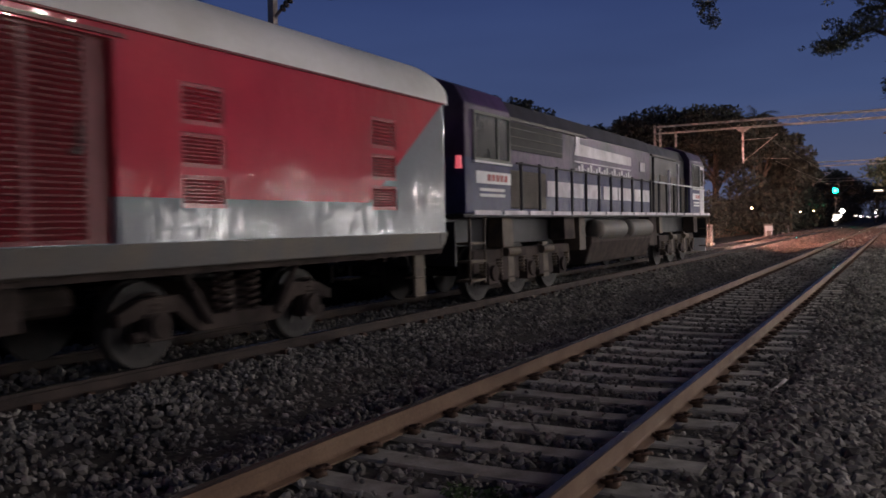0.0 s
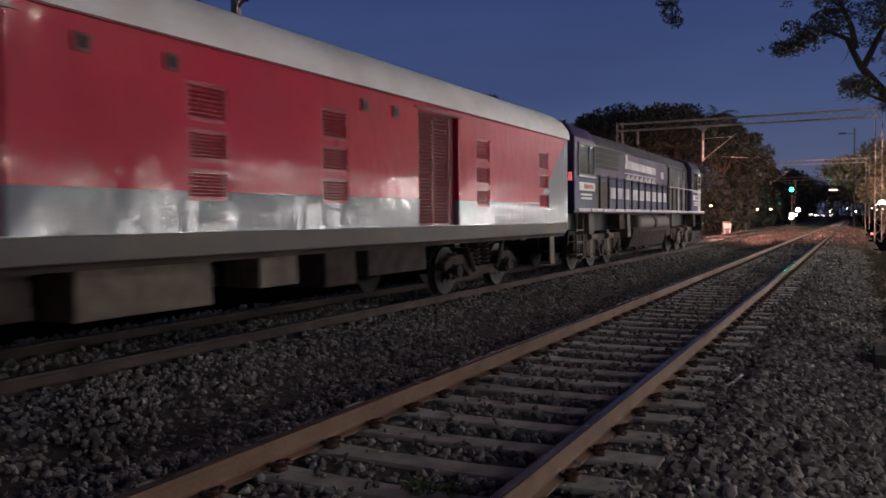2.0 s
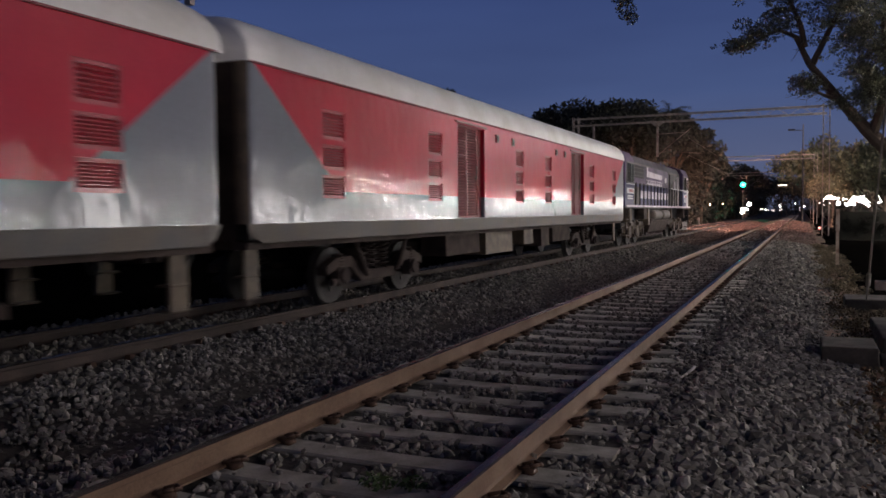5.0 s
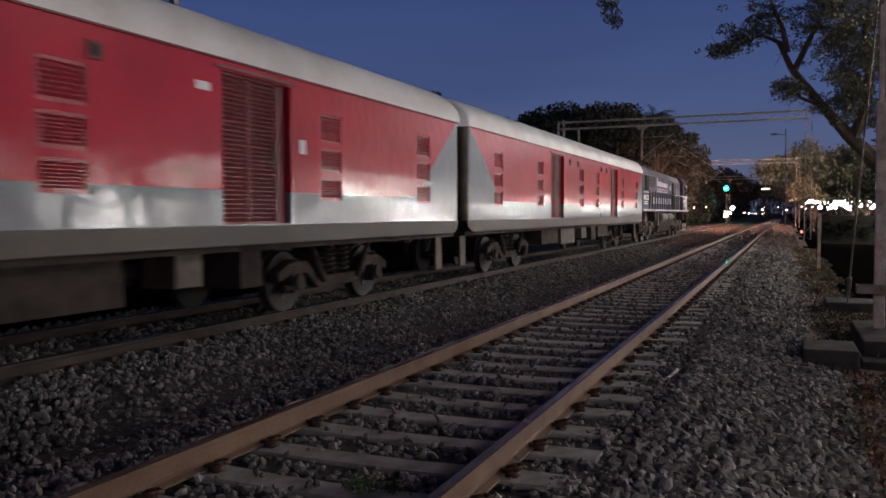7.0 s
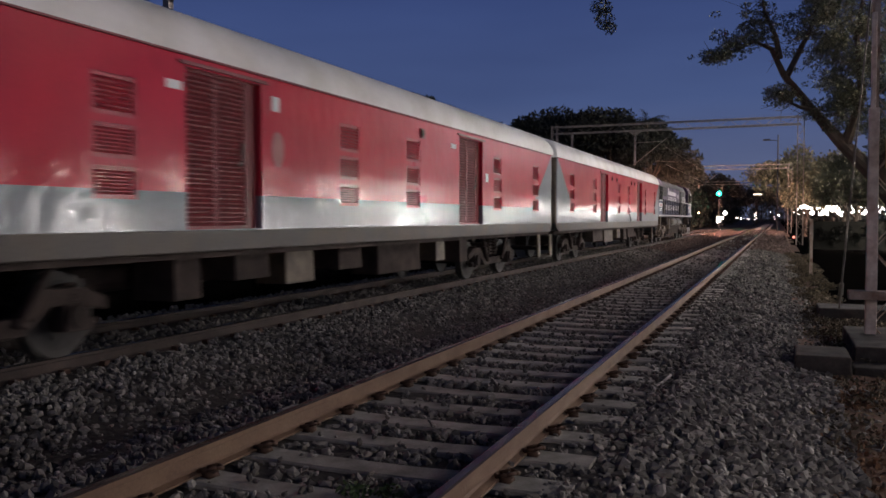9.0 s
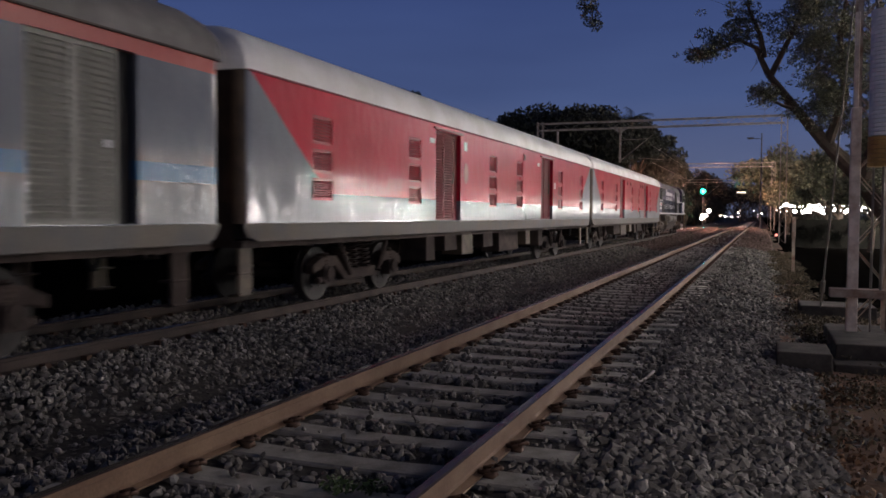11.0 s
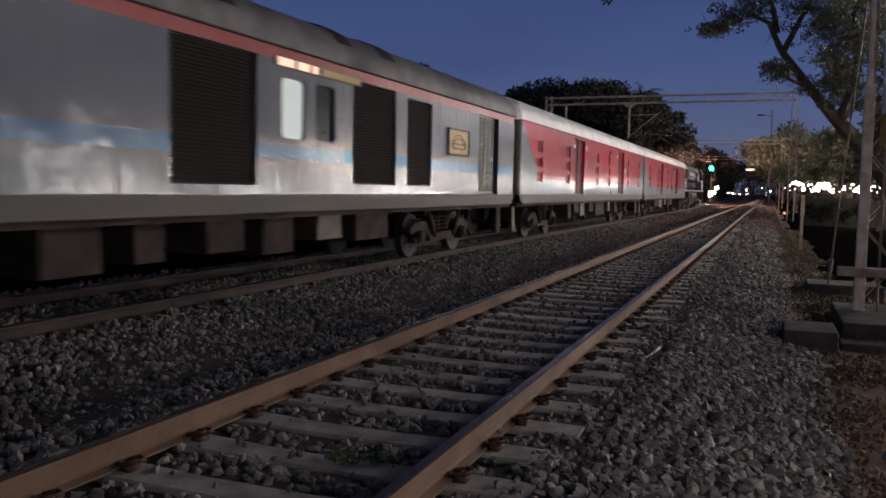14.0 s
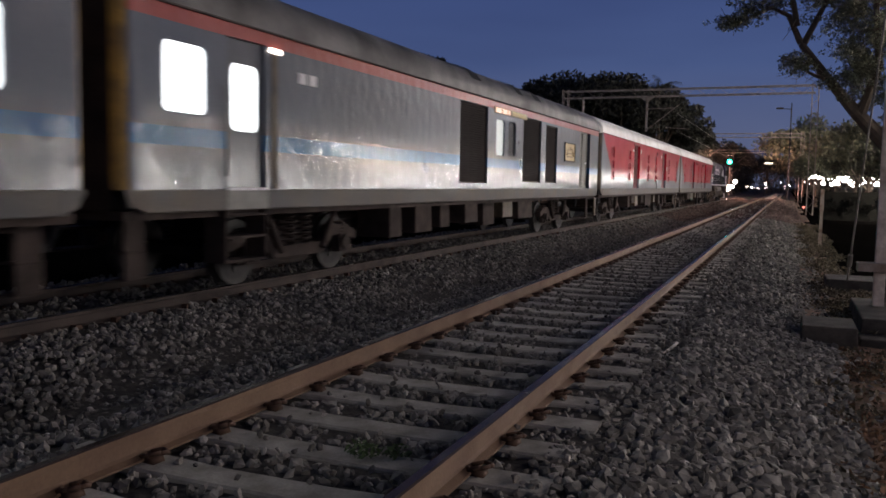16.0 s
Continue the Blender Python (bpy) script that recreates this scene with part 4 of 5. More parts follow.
        # gutter along the hood, grab rail and boxes hung below the walkway
        part("hood_gutter", Shape().box(*sorted((s * 1.3, s * 1.36)), 2.6, 7.2, 3.47, 3.53), M_sole, veh)
        part("hood_gutter", Shape().box(*sorted((s * 1.28, s * 1.34)), 13.2, 16.4, 3.44, 3.5), M_sole, veh)
        part("grab_rail", Shape().tube((s * 1.5, 12.9, 2.62), (s * 1.5, 19.6, 2.62), 0.022, None, 8), M_white, veh, "pale grab rail")
        for q, (y, w, z) in enumerate(((2.4, 0.5, 1.0), (5.6, 0.7, 1.08), (6.5, 0.45, 0.8), (12.8, 0.9, 0.7), (13.9, 0.4, 1.05), (18.6, 0.6, 1.0))):
            part("hung_box", Shape().box(*sorted((s * 1.0, s * (1.34 + 0.03 * (q % 3)))), y, y + w, z, 1.57, 0, 0.02), M_under if q % 2 else M_cream, veh, bevel=0.015)
        for y, z in ((13.25, 3.4), (15.2, 3.1), (16.4, 3.35)):
            part("vertical_pipe", Shape().tube((s * 1.36, y, 1.66), (s * 1.36, y, z), 0.04, None, 8), M_dullwhite if y > 15 else M_locodark, veh)
        part("cab_door", Shape().box(*sorted((s * 1.47, s * 1.5)), 19.2, 19.9, 1.7, 3.45).box(*sorted((s * 1.5, s * 1.505)), 19.32, 19.78, 2.7, 3.3, 1), [M_dullwhite, M_glassdark], veh, "pale cab door with dark window", bevel=0.01)
        # steps at the corners
        for y in (0.75, 20.3):
            sp = Shape()
            for z in (0.45, 0.78, 1.1):
                sp.box(*sorted((s * 1.2, s * 1.5)), y, y + 0.55, z, z + 0.04)
            sp.box(*sorted((s * 1.46, s * 1.5)), y - 0.03, y + 0.0, 0.4, 1.6).box(*sorted((s * 1.46, s * 1.5)), y + 0.55, y + 0.58, 0.4, 1.6)
            part("corner_step", sp, M_cream, veh)
        # fuel tank side and air reservoirs
        for y in (7.9, 10.5):
            tank = Shape().path([(s * 1.26, y, 1.25), (s * 1.26, y + 0.1, 1.25), (s * 1.26, y + 2.1, 1.25), (s * 1.26, y + 2.2, 1.25)], [0.15, 0.26, 0.26, 0.15], 18)
            part("air_tank", tank, M_sole, veh, "dusty grey air tank", smooth=True, weld=True)
    tk = Shape().prism([(-1.38, 0.95), (-1.2, 0.42), (1.2, 0.42), (1.38, 0.95), (1.38, 1.1), (-1.38, 1.1)], 7.4, 12.9)
    part("fuel_tank", tk, M_under, veh, "grimy brown fuel tank", bevel=0.04)
    for yc in (3.9, 17.0):
        for s in (-1, 1):
            x = s * 1.12
            b = Shape()
            b.box(x - 0.09, x + 0.09, yc - 2.5, yc + 2.5, 0.55, 0.98, 0, 0.03).box(x - 0.12, x + 0.12, yc - 1.35, yc - 0.5, 0.36, 1.0, 0, 0.05).box(x - 0.12, x + 0.12, yc + 0.5, yc + 1.35, 0.36, 1.0, 0, 0.05)
            part("bogie_frame", b, M_under, veh, bevel=0.03)
            for d in (-1.8, 0, 1.8):
                a = Shape().box(x - 0.04, x + 0.16, yc + d - 0.22, yc + d + 0.22, 0.32, 0.72, 0, 0.04)
                a.tube((x + s * 0.12, yc + d, 0.53), (x + s * 0.2, yc + d, 0.53), 0.15, None, 14)
                part("axle_box", a, M_under, veh, bevel=0.01)
                for e in (-0.36, 0.36):
                    part("spring", coil(Shape(), x + s * 0.06, yc + d + e, 0.48, 0.78, 0.09, 0.02, 5), M_cream, veh, smooth=True)
            for d in (-0.9, 0.9):
                sb = Shape()
                sb.box(x + s * 0.0 - 0.04, x + s * 0.06 + 0.06, yc + d - 0.16, yc + d + 0.16, 0.3, 1.05, 0, 0.03)
                sb.tube((x + s * 0.12, yc + d - 0.3, 0.9), (x + s * 0.12, yc + d + 0.3, 0.9), 0.09, None, 10)
                part("brake_gear", sb, M_cream, veh, bevel=0.01)
        for d in (-1.8, 0, 1.8):
            w = wheelset(veh, yc + d, 0.546, WHEELS)
            w.location = (0, yc + d, 0.546)
    for y, d in ((0.5, -1), (21.1, 1)):
        cp = Shape()
        cp.box(-0.2, 0.2, *sorted((y, y + d * 0.26)), 0.86, 1.18, 0, 0.03)
        cp.box(-1.35, 1.35, *sorted((y, y + d * 0.06)), 0.75, 1.5)
        for s in (-1, 1):
            cp.tube((s * 0.98, y, 1.1), (s * 0.98, y + d * 0.22, 1.1), 0.1, None, 10)
            cp.tube((s * 0.98, y + d * 0.2, 1.1), (s * 0.98, y + d * 0.24, 1.1), 0.22, None, 14)
        part("coupler", cp, M_locodark, veh)
    cg = Shape().box(-1.3, 1.3, 21.0, 21.1, 0.25, 0.75)
    part("cattle_guard", cg, M_white, veh)
    part("tail_lamp", Shape().box(1.32, 1.42, 0.56, 0.62, 2.42, 2.64, 0, 0.01), M_redlamp, veh, "glowing red lamp")
    fan = Shape()
    for y in (4.2, 5.6, 8.5, 10.5, 12.0):
        fan.tube((0, y, 3.95), (0, y, 4.05), 0.55, None, 20)
    fan.box(-0.5, 0.5, 13.6, 16.6, 3.62, 3.82, 0, 0.05)
    part("roof_fan", fan, M_locodark, veh)
    MOVERS.append((veh, 0.0))
    return veh


locomotive()
parcel_van("red and grey parcel van with louvred doors and pale roof", 0.0, (8.65, 9.55, 13.3, 14.4), ())
parcel_van("red and grey parcel van with small white notices beside its doors", 24.0, (9.9,), ((6.1, 2.43, 0.16, 0.2), (14.87, 3.03, 0.17, 0.2), (8.25, 3.0, 0.25, 0.1), (16.9, 3.0, 0.25, 0.1)))
lit_coach("power_car", "silver-grey power car with blue stripe and dark grilles", 48.0, True)
lit_coach("passenger_coach", "silver-grey passenger coach with brightly lit windows", 71.46, False)


# ---- overhead line ----
def lattice(sh, x, y, z0, z1, w, k=0, bays=10):
    """Four corner angles with zigzag lacing."""
    h = w / 2
    for a in (-h, h):
        for b in (-h, h):
            sh.box(x + a - 0.03, x + a + 0.03, y + b - 0.03, y + b + 0.03, z0, z1, k)
    dz = (z1 - z0) / bays
    for i in range(bays):
        za, zb = z0 + i * dz, z0 + (i + 1) * dz
        s = 1 if i % 2 else -1
        for b in (-h, h):
            sh.tube((x - s * h, y + b, za), (x + s * h, y + b, zb), 0.009, None, 5, k)
            sh.tube((x + b, y - s * h, za), (x + b, y + s * h, zb), 0.009, None, 5, k)


def portal(y, group, xa=-10.3):
    p = thing("catenary_portal", "galvanised steel lattice portal spanning the tracks", "gantry", group=group)
    for x in (1.35, -16.6):
        m = Shape()
        lattice(m, x, y, -0.4, 9.0, 0.42, bays=18)
        # the nearest masts get a paler material that carries lamp light in its colour
        part("mast", m, M_oldwhite if y < 20 else M_mast, p)
    bm = Shape()
    z0, z1 = 8.32, 8.84
    for z in (z0, z1):
        for b in (-0.22, 0.22):
            bm.box(-16.6, 1.35, y + b - 0.05, y + b + 0.05, z - 0.05, z + 0.05)
    n = 22
    for i in range(n):
        x0, x1 = -16.6 + 17.95 * i / n, -16.6 + 17.95 * (i + 1) / n
        for b in (-0.22, 0.22):
            bm.tube((x0, y + b, z0 if i % 2 else z1), (x1, y + b, z1 if i % 2 else z0), 0.009, None, 5)
    part("beam", bm, M_mast, p)
    if y < 20:
        # very pale channel: the lit lower part of the mast, painted
        sl = Shape().box(1.04, 1.18, y - 0.32, y - 0.2, 0.0, 3.1, 0, 0.006).box(1.07, 1.13, y - 0.29, y - 0.22, 3.1, 4.4)
        part("mast_sleeve", sl, M_palepost, p, "weathered channel at the mast's foot, low light in its pale colour", bevel=0.01)
    arm = Shape()
    arm.box(xa - 0.07, xa + 0.07, y - 0.07, y + 0.07, 5.7, 8.3)
    arm.add([(xa - 0.6, y, 8.3), (xa + 0.6, y, 8.3), (xa + 0.07, y, 7.95), (xa - 0.07, y, 7.95)], [(0, 1, 2, 3)])
    part("drop_arm", arm, M_mast, p)
    part("drop_arm", Shape().box(-15.27, -15.13, y - 0.07, y + 0.07, 7.2, 8.3), M_mast, p)
    for d in (1,):
        c = Shape()
        c.tube((xa, y, 5.8), (xa + d * 2.4, y, 7.7), 0.035, None, 8)
        c.tube((xa, y, 7.4), (xa + d * 2.1, y, 7.45), 0.03, None, 8)
        c.tube((xa + d * 1.4, y, 6.0), (xa + d * 3.2, y, 5.85), 0.02, None, 6)
        br = part("cantilever", c, M_mast, p)
        for z, zz in ((5.8, 6.14), (7.4, 7.41)):
            for q in range(5):
                f = 0.25 + q * 0.09
                cx, cz = xa + d * f, z + (zz - z) * f * 2.2
                part("insulator_disc", Shape().tube((cx, y, cz), (cx + d * 0.03, y, cz + 0.01), 0.075, None, 10), M_locobrown, br)
    return p


def footing(x0, x1, y0, y1, z0, z1, label):
    s = Shape().box(x0, x1, y0, y1, z0, z1, 0, 0.02)
    return tagged(part("concrete_footing", s, M_oldconcrete, bevel=0.02), label, "footing")


def balance_weights():
    """The tensioning weights that hang beside the first mast."""
    t = thing("balance_weight", "white and ochre stacked counterweight on a rod", "counterweight", pose(1.44, 13.55, -0.15))
    disc = Shape().tube((0, 0, 0), (0, 0, 0.05), 0.2, None, 20).mesh("weight", M_insul)
    for i in range(30):
        part("weight", disc, None, t, at=pose(0, 0, 2.83 + i * 0.056))
    low = Shape().tube((0, 0, 0), (0, 0, 0.052), 0.205, None, 20).mesh("ochre_weight", M_ochre)
    for i in range(7):
        part("ochre_weight", low, None, t, "ochre painted weight", at=pose(0, 0, 2.42 + i * 0.058))
    part("rod", Shape().tube((0, 0, 0.62), (0, 0, 8.0), 0.022, None, 8), M_wire, t)
    for dx in (-0.12, 0.12):
        part("guide", Shape().tube((dx + 0.02, 0.2, -0.3), (dx + 0.02, 0.2, 7.5), 0.016, None, 6), M_wire, t)
    fr = Shape().box(-0.62, 0.5, -0.05, 0.25, 0.64, 0.75)
    part("guide_bracket", fr, M_oldwhite, t)


def anchor_guy():
    t = thing("guy_rod", "slanting steel anchor rod with turnbuckle", "guy rod")
    a, b = Vector((0.95, 17.6, -0.2)), Vector((1.25, 14.1, 6.9))
    part("rod", Shape().tube(a, b, 0.016, None, 6), M_wire, t)
    c = a + (b - a) * 0.06
    part("turnbuckle", Shape().tube(c, c + (b - a) * 0.03, 0.04, 0.04, 8), M_wire, t)


def wires():
    t = thing("overhead_wire", "thin dark overhead wires above the tracks", "wire", kind="structure")
    for x, z in ((XT, 5.75), (XT, 7.05)):
        s = Shape()
        ys = [PORTALS[1] + i * 6 for i in range(70)]
        s.path([(x, y, z) for y in ys], [0.012] * len(ys), 5)
        part("wire", s, M_wire, t)


# ---- signal and line-side things ----
def signal():
    p = thing("railway_signal", "tall colour-light signal showing green", "signal", pose(-9.55, 150, -0.3))
    part("post", Shape().tube((0, 0, 0), (0, 0, 6.8), 0.09, None, 10), M_mast, p)
    hd = part("head", Shape().box(-0.3, 0.3, -0.12, 0.12, 5.3, 7.2, 0, 0.03), M_black, p)
    part("green_lamp", Shape().tube((0, -0.16, 6.2), (0, -0.13, 6.2), 0.3, None, 16), M_green, hd, "glowing green lamp")
    for z in (5.7, 6.8):
        part("lamp_hood", Shape().tube((0, -0.3, z), (0, -0.12, z), 0.14, None, 12), M_black, hd)
    ld = Shape().box(0.2, 0.24, 0, 0.04, 0.2, 5.4).box(0.5, 0.54, 0, 0.04, 0.2, 5.4)
    for i in range(16):
        ld.box(0.24, 0.5, 0.01, 0.03, 0.4 + i * 0.3, 0.43 + i * 0.3)
    part("ladder", ld, M_mast, p)
    part("route_board", Shape().box(-0.35, 0.35, -0.18, -0.13, 1.3, 2.3), M_sign, p, "lit pale board")


def track_board(x, y):
    p = thing("track_board", "small white line-side board on two legs", "sign", pose(x, y, -0.4))
    part("panel", Shape().box(-0.36, 0.36, -0.03, 0.03, 0.75, 1.25), M_white, p, bevel=0.01)
    for dx in (-0.3, 0.22):
        part("leg", Shape().box(dx, dx + 0.08, -0.03, 0.03, 0, 0.75), M_white, p)


def relay_box(x, y, w, h):
    p = thing("line_side_cabinet", "pale grey line-side cabinet on a plinth", "cabinet", pose(x, y, -0.4))
    part("case", Shape().box(-w / 2, w / 2, -0.3, 0.3, 0.2, h, 0, 0.02), M_mast, p, bevel=0.02)
    part("plinth", Shape().box(-w / 2 - 0.1, w / 2 + 0.1, -0.4, 0.4, 0, 0.2), M_concrete, p)


def small_light(name, x, y, z, r, m, label, group):
    s = Shape()
    s.path([(0, 0, -r), (0, 0, -r * 0.6), (0, 0, 0), (0, 0, r * 0.6), (0, 0, r)], [r * 0.1, r * 0.8, r, r * 0.8, r * 0.1], 12)
    t = thing(name, label, "lamp", pose(x, y, 0), group)
    part("bulb", s, m, t, at=pose(0, 0, z))
    part("post", Shape().tube((0, 0.05, -0.42), (0, 0.05, z - r * 0.9), 0.012, None, 5), M_black, t)
    return t


def stall(x, y, w, m=None):
    """A roadside stall, open and lit towards the line."""
    t = thing("roadside_stall", "small roadside stall with a lit open front", "stall", pose(x, y, -0.4), "roadside stalls")
    part("cabin", Shape().box(0.05, 1.6, -w / 2 - 0.3, w / 2 + 0.3, 0, 3.6), M_wall, t)
    part("lit_front", Shape().box(0, 0.04, -w / 2, w / 2, 1.0, 3.1), m or M_stall, t, "bright open stall front")
    part("awning", Shape().box(-0.7, 0.1, -w / 2 - 0.35, w / 2 + 0.35, 3.3, 3.37), M_sole, t)
    part("counter", Shape().box(-0.35, 0.0, -w / 2, w / 2, 0, 0.95), M_wall, t)


def street_lamp(x, y, h, m):
    t = thing("street_lamp", "roadside lamp on a steel post", "street lamp", pose(x, y, -0.4), "street lamps along the road")
    part("post", Shape().tube((0, 0, 0), (0, 0, h), 0.13, 0.06, 10).tube((0, 0, h), (-1.4, 0, h + 0.35), 0.045, 0.04, 8), M_mast, t)
    hd = Shape().box(-1.9, -1.3, -0.13, 0.13, h + 0.36, h + 0.46, 0, 0.03)
    part("head", hd, M_mast, t)
    li = bpy.data.lights.new("street_lamp_light", "POINT")
    li.energy, li.shadow_soft_size, li.color = LAMP_WATTS * m, 0.35, (1.0, 0.865, 0.8)
    lo = new("street_lamp_light", li)
    lo.location = (x - 1.6, y, h - 0.4 + 0.2)


# ---- plants ----
def leaf_cloud(rng, blobs, count, size, slim=0.45):
    """Many small leaf blades strewn in lumpy clusters: blobs of (centre, radii)."""
    v, f = [], []
    w = np.array([b[1][0] * b[1][1] * b[1][2] for b in blobs]) ** 0.67
    pick = rng.choice(len(blobs), count, p=w / w.sum())
    c = np.array([blobs[i][0] for i in pick])
    rad = np.array([blobs[i][1] for i in pick])
    d = rng.normal(size=(count, 3))
    d /= np.linalg.norm(d, axis=1)[:, None]
    c = c + d * rad * (rng.uniform(0.25, 1.0, (count, 1)) ** 0.5)
    a = rng.normal(size=(count, 3))
    a /= np.linalg.norm(a, axis=1)[:, None]
    b = np.cross(a, rng.normal(size=(count, 3)))
    b /= np.linalg.norm(b, axis=1)[:, None]
    s = size * rng.uniform(0.5, 1.2, (count, 1))
    quad = np.stack([c - a * s, c - b * s * slim, c + a * s, c + b * s * slim], 1)
    sh = Shape()
    sh.v = quad.reshape(-1, 3).tolist()
    sh.f = (np.arange(count)[:, None] * 4 + np.arange(4)[None]).tolist()
    sh.m = [0] * count
    return sh


def lumps(rng, centre, radii, n, small):
    out = []
    for _ in range(n):
        d = rng.normal(size=3)
        d /= np.linalg.norm(d)
        d[2] = abs(d[2]) * 0.9 - 0.25
        k = rng.uniform(0.35, 0.95)
        out.append((np.array(centre) + d * np.array(radii) * k, np.array([small, small, small * 0.7]) * rng.uniform(0.6, 1.3)))
    return out


def far_tree(x, y, h, spread, seed, leaves, size, m, label="dark broad-crowned tree against the dusk sky", group="trees beyond the line"):
    rng = np.random.default_rng(seed)
    t = thing("tree", label, "tree", pose(x, y, -0.4), group)
    tr = Shape()
    tr.path([(0, 0, 0), (0.1, 0, h * 0.2), (0.2, 0.1, h * 0.45), (0.1, 0.1, h * 0.7)], [h * 0.028, h * 0.022, h * 0.017, h * 0.008], 8)
    for q in range(7):
        a = q * 0.9 + rng.uniform(0, 0.5)
        z = h * rng.uniform(0.25, 0.45)
        p = Vector((0.15, 0.05, z))
        e = Vector((math.cos(a) * spread * 0.6, math.sin(a) * spread * 0.6, z + h * rng.uniform(0.2, 0.4)))
        mid = (p + e) / 2 + Vector((0, 0, -h * 0.03))
        tr.path([p, mid, e], [h * 0.012, h * 0.008, h * 0.003], 6)
    part("trunk", tr, M_bark, t)
    bl = lumps(rng, (0, 0, h * 0.6), (spread, spread, h * 0.38), 46, spread * 0.32)
    part("crown", leaf_cloud(rng, bl, leaves, size), m, t)


def palm(x, y, h, seed):
    rng = np.random.default_rng(seed)
    t = thing("palm_tree", "dark palm with drooping fronds", "palm tree", pose(x, y, -0.4))
    part("trunk", Shape().path([(0, 0, 0), (0.2, 0, h * 0.5), (0.1, 0, h)], [0.22, 0.17, 0.14], 8), M_bark, t)
    sh = Shape()
    for q in range(16):
        a = q * 2.4
        up = rng.uniform(0.1, 1.1)
        pts = [Vector((0.1 + math.cos(a) * r, math.sin(a) * r, h + up * r - 0.22 * r * r)) for r in (0.0, 0.7, 1.4, 2.1, 2.8)]
        for i in range(4):
            for k in range(4):
                p = pts[i].lerp(pts[i + 1], k / 4)
                for s in (-1, 1):
                    e = p + Vector((-math.sin(a) * s * 0.5 + math.cos(a) * 0.3, math.cos(a) * s * 0.5 + math.sin(a) * 0.3, -0.25))
                    g = p + (pts[i + 1] - pts[i]) * 0.14
                    sh.add([tuple(p), tuple(g), tuple(e)], [(0, 1, 2)])
    part("fronds", sh, M_leafdark, t)


